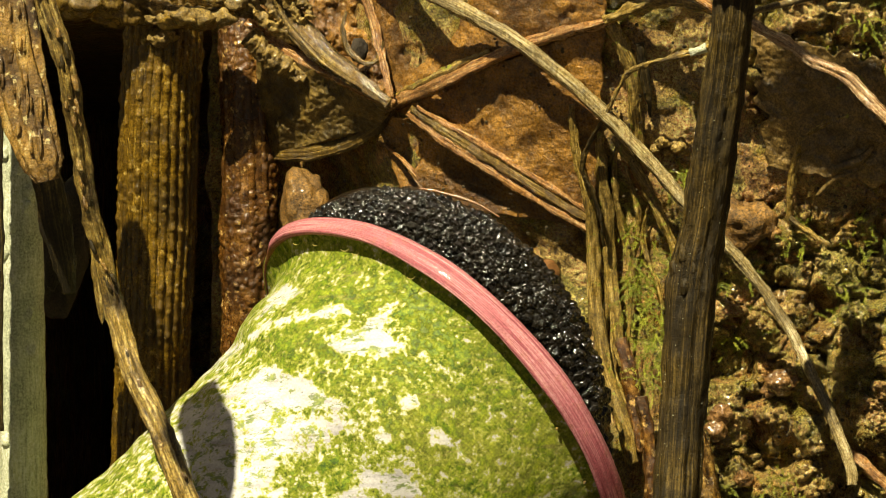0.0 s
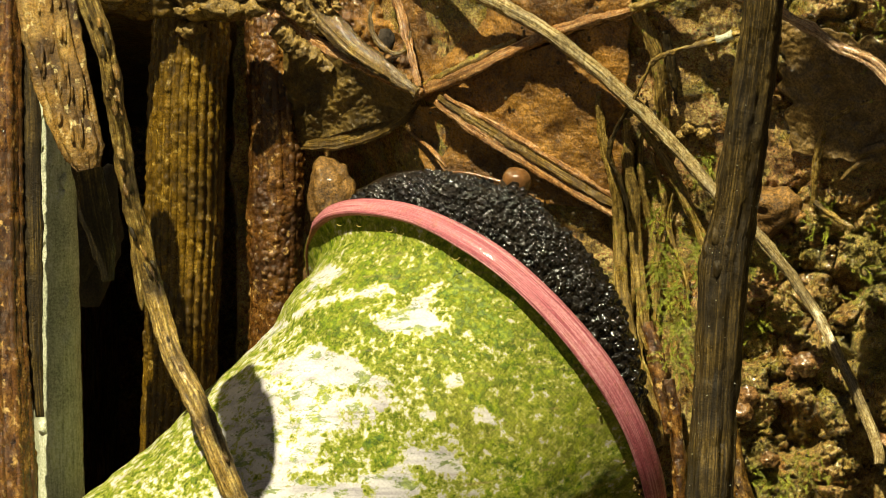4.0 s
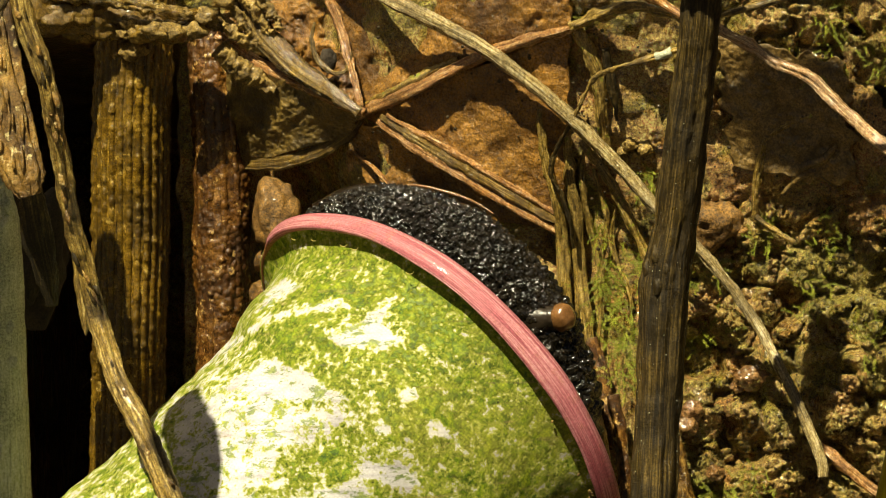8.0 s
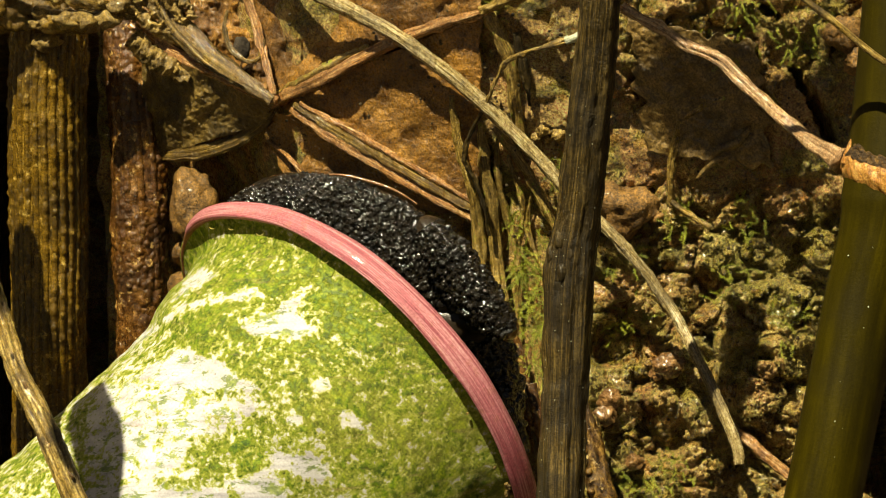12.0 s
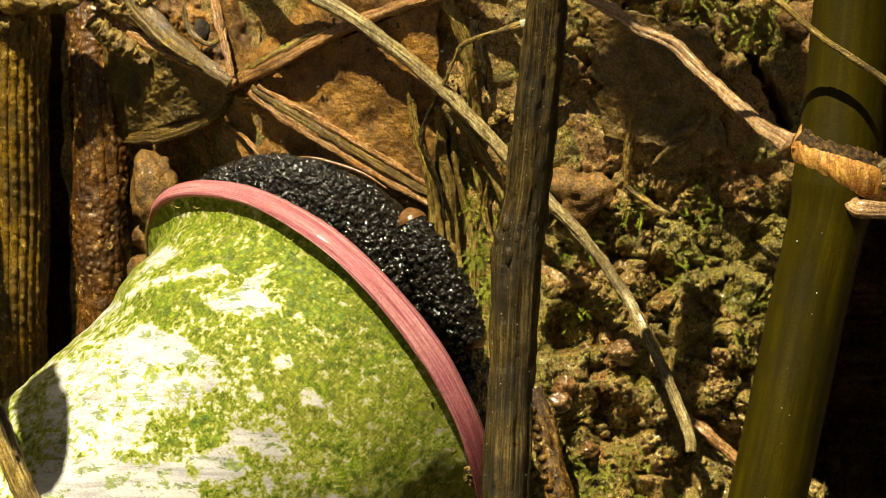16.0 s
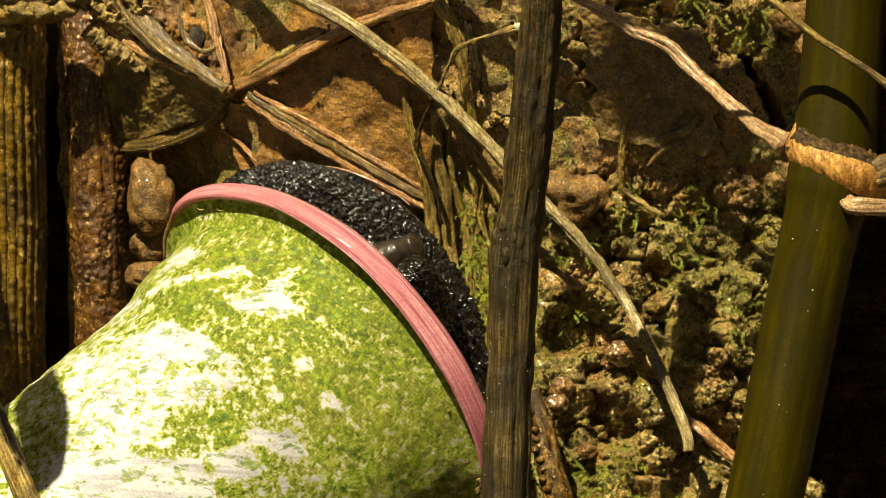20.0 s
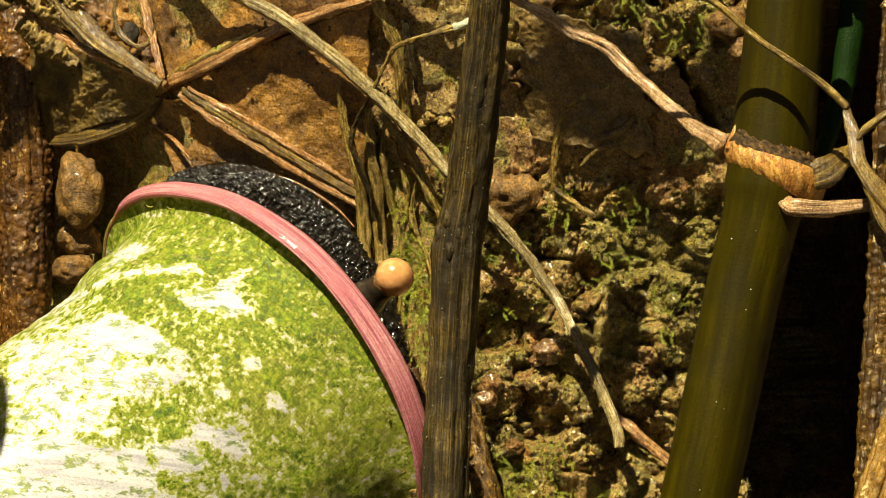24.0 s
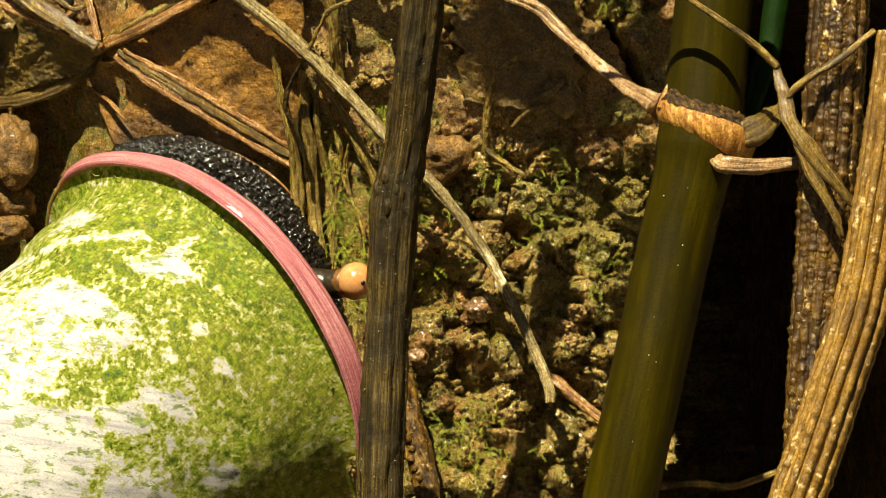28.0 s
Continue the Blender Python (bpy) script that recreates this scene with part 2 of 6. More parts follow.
def skin_mat():
    n = Nodes("black_wet_skin")
    fine = n.noise(700, 4, 0.6)
    col = n.ramp(fine, (0.3, (0.004, 0.0035, 0.003)), (0.7, (0.016, 0.012, 0.008)))
    h = n.math("ADD", n.math("MULTIPLY", n.cells(3300), -1.0), n.math("MULTIPLY", n.noise(9000, 2), 0.12))
    return n.done(col, n.ramp(n.noise(1500, 4, 0.6), (0.35, 0.05), (0.65, 0.26)), n.bump(h, 0.00016), spec=0.9)


def plain_mat(name, dark, light, scale=1200.0, rough=0.5, bump=0.0001, coat=0.0, sss=0.0, grain=0.0):
    n = Nodes(name)
    f = n.noise(scale, 5, 0.65)
    return n.done(n.ramp(f, (0.3, dark), (0.7, light)), rough, n.bump(f, bump), coat=coat, sss=sss, grain=grain)


EARTH = earth_mat()
LEAF = leaf_mat("orange_dead_leaf", (0.085, 0.032, 0.005), (0.48, 0.235, 0.042), 0.22)
TISSUE = leaf_mat("olive_leaf_tissue", (0.05, 0.030, 0.004), (0.30, 0.19, 0.040), 0.28)
VEIN = stem_mat("leaf_vein", (0.10, 0.038, 0.010), (0.45, 0.205, 0.055), (0.82, 0.55, 0.25), along=400, across=8000, rough=0.28, bump=0.00025, coat=1.0, film=0.00007, patchy=0.5)
TWIG = stem_mat("pale_dry_stalk", (0.05, 0.026, 0.006), (0.54, 0.39, 0.15), (0.92, 0.78, 0.46), along=260, across=9000, rough=0.26, bump=0.0004, coat=1.0, film=0.00007, blotch=500, patchy=0.5)
STICK = stem_mat("dark_stick_bark", (0.008, 0.005, 0.001), (0.046, 0.029, 0.006), (0.19, 0.125, 0.034), along=110, across=7000, rough=0.5, coat=0.08, blotch=260, spec=0.3)
CULM = stem_mat("olive_culm", (0.019, 0.0140, 0.0004), (0.032, 0.0240, 0.0006), (0.056, 0.042, 0.0012), coat=0.0, along=60, across=900, rough=0.5, bump=0.00004, blotch=120, grain=0.15, spec=0.12)
NODE = stem_mat("node_sheath", (0.28, 0.105, 0.02), (0.64, 0.30, 0.06), (0.85, 0.50, 0.15), along=400, across=3500, rough=0.32, coat=0.6, patchy=0.4)
SCAR = stem_mat("fibrous_scar", (0.018, 0.008, 0.001), (0.10, 0.048, 0.008), (0.34, 0.18, 0.035), along=2500, across=2500, rough=0.55, bump=0.0006, coat=0.0)
RIBBED = stem_mat("ribbed_brown_stem", (0.020, 0.010, 0.0005), (0.17, 0.092, 0.007), (0.44, 0.265, 0.035), along=900, across=2600, rough=0.30, speck=(0.62, 0.42, 0.10), coat=0.3)
RUSSET = stem_mat("russet_stem", (0.018, 0.006, 0.001), (0.13, 0.052, 0.009), (0.40, 0.20, 0.045), along=900, across=1800, rough=0.28, speck=(0.70, 0.44, 0.14), coat=0.4)
BUMPY = stem_mat("bumpy_stem_skin", (0.008, 0.003, 0.0005), (0.10, 0.047, 0.007), (0.42, 0.24, 0.05), along=900, across=2600, rough=0.3, speck=(0.75, 0.52, 0.2), coat=0.35)
BRANCH = stem_mat("pinkish_dry_branch", (0.13, 0.06, 0.025), (0.56, 0.32, 0.14), (0.90, 0.68, 0.42), along=300, across=8000, rough=0.3, bump=0.0003, coat=0.9, film=0.00007, patchy=0.4)
DRY = stem_mat("flaky_dry_stem", (0.03, 0.015, 0.003), (0.36, 0.225, 0.045), (0.80, 0.60, 0.20), along=350, rough=0.45, blotch=420, coat=0.4, patchy=0.85)
GOLD = stem_mat("golden_ribbed_stem", (0.07, 0.030, 0.004), (0.29, 0.15, 0.022), (0.60, 0.36, 0.08), along=350, across=3000, rough=0.32, speck=(0.80, 0.62, 0.28), coat=0.3, patchy=0.5)
PALE = stem_mat("pale_trunk_bark", (0.40, 0.42, 0.27), (0.66, 0.67, 0.48), (0.82, 0.82, 0.62), along=500, rough=0.5, grain=0.5, coat=0.4)
MOSSY = stem_mat("mossy_fibre", (0.05, 0.030, 0.004), (0.32, 0.20, 0.040), (0.68, 0.48, 0.15), along=500, across=6000, rough=0.34, speck=(0.24, 0.30, 0.02), coat=0.6, patchy=0.4)
FIBRE = stem_mat("rotten_wet_fibre", (0.025, 0.013, 0.002), (0.20, 0.115, 0.018), (0.52, 0.35, 0.09), along=160, across=8000, rough=0.26, bump=0.0003, coat=0.5, patchy=0.5)
SHEATH = stem_mat("mottled_sheath", (0.035, 0.014, 0.003), (0.36, 0.20, 0.045), (0.84, 0.62, 0.22), along=300, across=2600, rough=0.42, bump=0.0004, blotch=330, speck=(0.86, 0.70, 0.32), coat=0.4, patchy=0.9)
CLAY = plain_mat("smooth_dark_clay", (0.08, 0.047, 0.013), (0.36, 0.225, 0.066), 700, 0.36, 0.0003, 0.6, grain=0.7)
TIP = plain_mat("brown_stalk_tip", (0.10, 0.045, 0.015), (0.28, 0.13, 0.045), 1500, 0.16, 0.0001, 0.5)
CRUST = plain_mat("yellow_crust", (0.06, 0.032, 0.005), (0.46, 0.30, 0.075), 900, 0.55, 0.0004, coat=0.3, grain=0.7)
WET = plain_mat("wet_reddish_pebble", (0.07, 0.03, 0.010), (0.34, 0.18, 0.065), 900, 0.10, 0.0005, 1.0, grain=0.6)
STONE = plain_mat("wet_stone", (0.05, 0.023, 0.004), (0.35, 0.18, 0.040), 900, 0.5, 0.0004, 0.15, grain=0.8)
MOSS = plain_mat("moss_green", (0.09, 0.12, 0.004), (0.48, 0.50, 0.045), 900, 0.55)
MOSS_STEM = stem_mat("green_shoot_skin", (0.004, 0.016, 0.001), (0.008, 0.032, 0.0015), (0.018, 0.05, 0.003), along=80, across=900, rough=0.5, bump=0.00004, blotch=150, coat=0.0, spec=0.15)
FUZZ = plain_mat("dry_moss_thread", (0.17, 0.13, 0.022), (0.62, 0.50, 0.13), 400, 0.6)
MOULD = plain_mat("leaf_mould", (0.012, 0.008, 0.004), (0.045, 0.03, 0.016), 300, 0.8, 0.0006, grain=0.7)
DROP = plain_mat("clear_water", (0.04, 0.03, 0.018), (0.08, 0.06, 0.035), 500, 0.04, 0.00001)
SHELL, LIP, SKIN = shell_mat(), lip_mat(), skin_mat()
FOOT = plain_mat("brown_foot_edge", (0.008, 0.005, 0.003), (0.026, 0.016, 0.009), 1500, 0.2, 0.0001, 0.6, 0.2)
STALK = plain_mat("smooth_dark_stalk_skin", (0.008, 0.006, 0.004), (0.040, 0.027, 0.017), 900, 0.3, 0.0001, 0.3)
BULB = plain_mat("orange_eye_bulb", (0.58, 0.26, 0.09), (0.76, 0.41, 0.18), 2500, 0.15, 0.00003, 0.6, 0.6)
PUPIL = plain_mat("black_pupil", (0.003, 0.003, 0.003), (0.006, 0.005, 0.004), 2000, 0.2)


# ---- building helpers ----
def smooth_step(a, b, x):
    t = min(1.0, max(0.0, (x - a) / (b - a)))
    return t * t * (3 - 2 * t)


def thing(name, at, label, category, group=""):
    ob = new(name)
    ob.location = Vector(at) * MM
    return tagged(ob, label, category, group)


def mesh_of(name, verts, faces, smooth=True):
    me = bpy.data.meshes.new(name)
    me.from_pydata([tuple(v) for v in verts], [], faces)
    if smooth:
        me.polygons.foreach_set("use_smooth", [True] * len(me.polygons))
    me.update()
    return me


def part(name, me, material, parent, label=""):
    """Links mesh data as one object under a thing or a part. Vertices are given in world millimetres beforehand."""
    ob = new(name, me)
    me.materials.append(material)
    ob.parent = parent
    return tagged(ob, label)


def local(verts, at):
    return (np.asarray(verts, float) - np.asarray(at, float)) * MM


def spline(points, n):
    """Catmull-Rom through the points (any number of columns), n samples at even steps."""
    p = np.asarray(points, float)
    p = np.vstack([2 * p[0] - p[1], p, 2 * p[-1] - p[-2]])
    out = []
    for u in np.linspace(0, len(p) - 3 - 1e-6, n):
        i = int(u)
        t = u - i
        a, b, c, d = p[i:i + 4]
        out.append(0.5 * (2 * b + (c - a) * t + (2 * a - 5 * b + 4 * c - d) * t * t + (3 * b - 3 * c + d - a) * t ** 3))
    return np.array(out)


def tube(points, radii, n=60, sides=20, shape=None, rough=0.0, grain=1.0, flat=1.0, caps=True, seed=0.0, stretch=3.0):
    """Sweep a round section along points (mm). shape(u, angle) multiplies the radius, rough adds noise in mm,
    flat squeezes the section towards the camera's line (y)."""
    path = spline(points, n)
    rad = np.interp(np.linspace(0, 1, n), np.linspace(0, 1, len(radii)), radii)
    tan = np.gradient(path, axis=0)
    tan /= np.linalg.norm(tan, axis=1)[:, None]
    side = np.cross(tan, (0, 1, 0))
    side /= np.linalg.norm(side, axis=1)[:, None] + 1e-9
    front = np.cross(tan, side)
    ang = np.arange(sides) / sides * 2 * np.pi
    run = np.concatenate([[0], np.cumsum(np.linalg.norm(np.diff(path, axis=0), axis=1))])
    verts = []
    for i in range(n):
        for a in ang:
            ca, sa = math.cos(a), math.sin(a)
            way = side[i] * ca + front[i] * sa * flat
            r = rad[i] * (shape(i / (n - 1), a) if shape else 1.0)
            if rough:
                k = rad[i] / grain
                q = Vector((ca * k + seed, sa * k, run[i] / (grain * stretch)))
                r += rough * (noise.noise(q) + 0.5 * noise.noise(q * 2.7 + Vector((3, 1, 7))) + 0.3 * noise.noise(Vector((q.x * 6, q.y * 6, q.z * 5))))
            verts.append(path[i] + way * r)
    faces = []
    for i in range(n - 1):
        for j in range(sides):
            k = (j + 1) % sides
            faces.append((i * sides + j, i * sides + k, (i + 1) * sides + k, (i + 1) * sides + j))
    if caps:
        faces.append(tuple(range(sides))[::-1])
        faces.append(tuple((n - 1) * sides + j for j in range(sides)))
    return np.array(verts), faces


def ribs(count, depth, twist=0.0):
    return lambda u, a: 1.0 - depth * (0.5 + 0.5 * math.cos(count * a + twist * u)) ** 2


def framed(points, radii, n):
    """Middle line, radii and the two cross directions of a sweep."""
    path = spline(points, n)
    rad = np.interp(np.linspace(0, 1, n), np.linspace(0, 1, len(radii)), radii)
    tan = np.gradient(path, axis=0)
    tan /= np.linalg.norm(tan, axis=1)[:, None]
    side = np.cross(tan, (0, 1, 0))
    side /= np.linalg.norm(side, axis=1)[:, None] + 1e-9
    return path, rad, side, np.cross(tan, side)


def rib_parts(parent, at, points, radii, count, material, thick=0.3, knob=0.12, n=200, seed=0.0):
    """Knobbly ribs running down a stem, each a part of its own."""
    path, rad, side, front = framed(points, radii, n)
    for k in range(count):
        a = 2 * math.pi * (k + 0.5) / count
        way = side * math.cos(a) + front * math.sin(a)
        line = path + way * (rad[:, None] * 0.97)
        verts, faces = [], []
        m = 8
        run = 0.0
        for i in range(n):
            run += np.linalg.norm(line[i] - line[i - 1]) if i else 0.0
            across = np.cross(way[i], path[min(i + 1, n - 1)] - path[max(i - 1, 0)])
            across /= np.linalg.norm(across) + 1e-9
            b = max(0.0, noise.noise(Vector((run * 1.6, k * 5.3 + seed, 0))) + 0.1) + 0.4 * noise.noise(Vector((run * 4.1, k * 2.3, seed)))
            for j in range(m):
                c = 2 * math.pi * j / m
                r = thick + knob * b
                verts.append(line[i] + (across * math.cos(c) + way[i] * math.sin(c) * (0.8 + 0.5 * b)) * r)
        for i in range(n - 1):
            for j in range(m):
                l = (j + 1) % m
                faces.append((i * m + j, i * m + l, (i + 1) * m + l, (i + 1) * m + j))
        faces += [tuple(range(m))[::-1], tuple((n - 1) * m + j for j in range(m))]
        part("rib", mesh_of("rib", local(verts, at), faces), material, parent)


def wrap(me, points, radii, n, sides):
    """Coordinates round and along a sweep, in metres, for the fibres of its material."""
    path = spline(points, n)
    run = np.concatenate([[0], np.cumsum(np.linalg.norm(np.diff(path, axis=0), axis=1))]) * MM
    round_ = 2 * math.pi * float(np.mean(radii)) * MM
    uv = me.uv_layers.new(name="sweep")
    k = (n - 1) * sides
    i, j = np.divmod(np.arange(k), sides)
    u0, u1, v0, v1 = j / sides * round_, (j + 1) / sides * round_, run[i], run[i + 1]
    co = np.stack([u0, v0, u1, v0, u1, v1, u0, v1], 1).ravel()
    flat = np.zeros(len(me.loops) * 2)
    flat[:len(co)] = co
    uv.data.foreach_set("uv", flat)
    return me


def stem_thing(name, points, radii, material, label, category, part_name="stalk", **kw):
    ob = thing(name, points[0], label, category)
    v, f = tube(points, radii, **kw)
    part(part_name, wrap(mesh_of(part_name, local(v, points[0]), f), points, radii, kw.get("n", 60), kw.get("sides", 20)), material, ob)
    return ob


def add_tube(parent, at, name, points, radii, material, label="", **kw):
    v, f = tube(points, radii, **kw)
    return part(name, wrap(mesh_of(name, local(v, at), f), points, radii, kw.get("n", 60), kw.get("sides", 20)), material, parent, label)


def lump(center, size, seed, detail=2, rough=0.35, box=1.0):
    """An irregular clod: verts (mm) and faces."""
    bm = bmesh.new()
    bmesh.ops.create_icosphere(bm, subdivisions=detail, radius=1.0)
    out = []
    for v in bm.verts:
        k = 1 + rough * noise.noise(v.co * 1.3 + Vector((seed, seed * 0.7, 0))) + 0.5 * rough * noise.noise(v.co * 3.1 + Vector((0, seed, seed)))
        out.append([center[i] + size[i] * math.copysign(abs(v.co[i]) ** box, v.co[i]) * k for i in range(3)])
    faces = [tuple(v.index for v in f.verts) for f in bm.faces]
    bm.free()
    return np.array(out), faces


def pimpled(points, radii, n, sides, flat, amp, cell, seed=0.0, rough=0.3):
    """A sweep covered with close-set rounded pimples; cell: their size, or the sizes at its start and end."""
    v, f = tube(points, radii, n=n, sides=sides, flat=flat, rough=rough, grain=2.2, seed=seed)
    c = spline(points, n)
    first, last = cell if isinstance(cell, tuple) else (cell, cell)
    out = []
    for i, p in enumerate(v):
        u = i // sides / (n - 1)
        d = noise.voronoi(Vector(p) / first)[0][0]
        k = amp * (1 - min(1.0, d / 0.62) ** 2)
        if last != first:
            w = smooth_step(0.45, 0.75, u)
            e = noise.voronoi(Vector(p) / last)[0][0]
            k = k * (1 - w) + w * amp * last / first * 0.8 * (1 - min(1.0, e / 0.62) ** 2)
        way = p - c[i // sides]
        out.append(p + way / (np.linalg.norm(way) + 1e-6) * k)
    return np.array(out), f

# ---- bank ----
# open cracks in the bank: two ends (x, z) and half width (mm)
CRACKS = [((p[0], p[2]), (q[0], q[2]), w) for p, q, w in (
    ((30.51, -4, 10.57), (31.79, -4, 8.44), 0.3), ((31.65, -4, 8.7), (33.01, -4, 5.44), 0.34), ((28.63, -4, 14.59), (29.76, -4, 13.45), 0.3), ((24.8, 0, 4.83), (27.13, 0, 6.61), 0.15))]


# hollows (deeper, +) and big clods (prouder, -) of the bank's face: x, z, half size, depth (mm)
RELIEF = [(18.9, -7.4, 1.9, 2.0), (21.8, -13.4, 2.0, 1.8), (27.4, -9.6, 3.2, -2.2), (28.0, -18.2, 2.8, -2.2), (25.0, -3.6, 1.2, 1.6), (22.3, -3.0, 1.2, 1.4), (31.5, -3.5, 2.2, -1.2), (19.5, -17.0, 2.0, 1.4), (30.5, 11.5, 2.0, 1.0)]


def bank_y(x, z, fine=True):
    """Depth of the bank's face at x, z (mm): it leans over a little and has a dark hollow on either side."""
    y = 4.5 - 0.40 * (x - 10) if x > 10 else 4.5 + 0.30 * (10 - x) + 1.1 * max(0.0, -2 - x)
    y = min(y, 22)
    y -= (0.40 if x > 10 else 0.40 - 0.008 * (10 - max(x, -10))) * (min(z, 26) if z > 0 else 0.12 * max(z, -26))
    y = max(y, -14)
    roof = 1 - smooth_step(13.5, 17, z + 0.8 * noise.noise(Vector((x * 0.4, 3, 0))))
    y += 170 * roof * smooth_step(-16.5, -19.5, x + 0.6 * noise.noise(Vector((0, z * 0.3, 0)))) * smooth_step(-40, -36, x)
    deep = x - 0.05 * z + 1.6 * noise.noise(Vector((4, z * 0.3, 0))) + 0.8 * noise.noise(Vector((4, z * 0.9, 7)))
    y += (120 + 6 * noise.noise(Vector((x * 0.25, 1, z * 0.25)))) * roof * smooth_step(35.0, 36.8, deep) * smooth_step(62, 57, x)
    if fine:
        for (ax, az), (bx, bz), wide in CRACKS:
            if min(ax, bx) - 2 < x < max(ax, bx) + 2:
                t = min(1.0, max(0.0, ((x - ax) * (bx - ax) + (z - az) * (bz - az)) / ((bx - ax) ** 2 + (bz - az) ** 2)))
                d = math.hypot(x - ax - t * (bx - ax), z - az - t * (bz - az)) + 0.25 * noise.noise(Vector((x * 1.5, 5, z * 1.5)))
                y += 5.0 * (1 - smooth_step(wide * 0.6, wide * 1.3, d)) * (1 - abs(2 * t - 1) ** 3)
        for fx, fz, size, depth in RELIEF:
            if abs(x - fx) < 2 * size and abs(z - fz) < 2 * size:
                d = math.hypot(x - fx, z - fz) / size + 0.45 * noise.noise(Vector((x * 0.7, fx, z * 0.7)))
                y += depth * (1 - smooth_step(0.5, 1.15, d))
        q = Vector((x, 0, z))
        lumpy = smooth_step(15, 20, x) * smooth_step(5, 1, z)
        mossy = smooth_step(17, 21, x) * smooth_step(7.5, 10, z - 0.2 * (x - 25))
        rugged = max(lumpy, mossy * 0.8)
        y += 0.9 * noise.noise(q * 0.20) + 0.5 * noise.noise(q * 0.55)
        warp = noise.noise_vector(q * 0.45) * 1.3
        f1 = noise.voronoi((q + warp) * 0.30)[0]
        y -= rugged * 1.2 * (0.55 - f1[0])
        y += rugged * 1.0 * max(0.0, 0.10 - (f1[1] - f1[0])) / 0.10
        y -= rugged * 1.1 * noise.hetero_terrain(q * 0.55 + warp * 0.4, 0.75, 2.2, 6, 0.2) - rugged * 0.45
        y += rugged * 0.5 * abs(noise.noise(q * 2.1)) + rugged * 0.3 * abs(noise.noise(q * 5.0))
        y -= (0.14 + 0.25 * rugged) * (noise.noise(q * 1.3) + 0.7 * noise.noise(q * 2.7) + 0.5 * noise.noise(q * 5.3))
    return y


def build_bank():
    xs = np.concatenate([np.linspace(-400, -100, 8), np.linspace(-90, -29, 20), np.linspace(-28, 46, 500), np.linspace(47, 110, 20), np.linspace(120, 420, 8)])
    zs = np.concatenate([np.linspace(-62, -23, 14), np.linspace(-22, 21, 290), np.linspace(22, 70, 16), np.linspace(85, 420, 10)])
    verts = [(x * MM, bank_y(x, z) * MM, z * MM) for z in zs for x in xs]
    w = len(xs)
    faces = [(j * w + i, j * w + i + 1, (j + 1) * w + i + 1, (j + 1) * w + i) for j in range(len(zs) - 1) for i in range(w - 1)]
    # close the bank behind its face
    h, m = len(zs), len(verts)
    edge = list(range(w)) + [j * w + w - 1 for j in range(1, h)] + [(h - 1) * w + i for i in range(w - 2, -1, -1)] + [j * w for j in range(h - 2, 0, -1)]
    verts += [(verts[k][0], 0.7, verts[k][2]) for k in edge]
    for i in range(len(edge)):
        nx = (i + 1) % len(edge)
        faces.append((edge[nx], edge[i], m + i, m + nx))
    faces.append(tuple(range(m, m + len(edge))))
    ob = new("bank_wall", mesh_of("bank_wall", verts, faces))
    ob.data.materials.append(EARTH)
    return tagged(ob, "wet brown earth bank with crumbling clods and moss", "earth bank", kind="structure")


build_bank()


def build_ground():
    near = np.linspace(-0.3, 0.3, 40)
    xs = np.concatenate([[-400, -40, -4, -1], near, [1, 4, 40, 400]])
    verts = [(x, y, -0.060 + (0.002 * noise.noise(Vector((x, y, 0)) * 60) if abs(x) < 0.5 and abs(y) < 0.5 else 0)) for y in xs for x in xs]
    w = len(xs)
    faces = [(j * w + i, j * w + i + 1, (j + 1) * w + i + 1, (j + 1) * w + i) for j in range(w - 1) for i in range(w - 1)]
    ob = new("ground", mesh_of("ground", verts, faces))
    ob.data.materials.append(MOULD)
    tagged(ob, "dark damp leaf mould below the bank", "ground", kind="structure")


build_ground()


def on_bank(x, z, proud=0.0):
    return (x, bank_y(x, z) - proud, z)


def hugging(points, proud):
    """Points given as x, y, z whose depth is taken from the bank's face, lifted by proud (a number or one for each)."""
    pr = proud if isinstance(proud, (list, tuple)) else [proud] * len(points)
    return [(x, bank_y(x, z, False) - k, z) for (x, _, z), k in zip(points, pr)]


# ---- stems at the dark hollow ----
P = [(-18.92, 13, 21.92), (-19.31, 13, 14.89), (-19.69, 14, 9.45), (-19.98, 16, 1.62), (-20.29, 17, -4.71), (-20.59, 19, -10.32), (-21.32, 22, -22.5)]
ob = stem_thing("ribbed_stem", P, [2.55, 2.6, 2.65, 2.65, 2.5, 2.5, 2.6], RIBBED, "thick ribbed olive-brown stem with wet glossy bumps", "plant stem", part_name="core", n=160, sides=60, rough=0.05, grain=0.6)
rib_parts(ob, P[0], P, [2.55, 2.6, 2.65, 2.65, 2.5, 2.5, 2.6], 26, RIBBED, 0.25, 0.05, 360)
P = [(-14.09, 14, 16.51), (-13.62, 14, 9.45), (-13.47, 15, 2.41), (-13.67, 16, -4.69), (-14.08, 18, -14.26)]
ob = stem_thing("russet_stem", P, [1.5, 1.7, 1.9, 1.7, 1.7], RUSSET, "russet rotting stem with wet shining grains", "plant stem", part_name="core", n=160, sides=40, rough=0.12, grain=0.5, stretch=1.5)
rib_parts(ob, P[0], P, [1.4, 1.6, 1.8, 1.6, 1.6], 11, RUSSET, 0.28, 0.07, 240, 2.0)
v, f = pimpled(P, [1.5, 1.7, 1.9, 1.7, 1.7], 300, 130, 1.0, 0.15, 0.5, rough=0.3)
part("grainy_skin", mesh_of("grainy_skin", local(v, P[0]), f), RUSSET, ob)
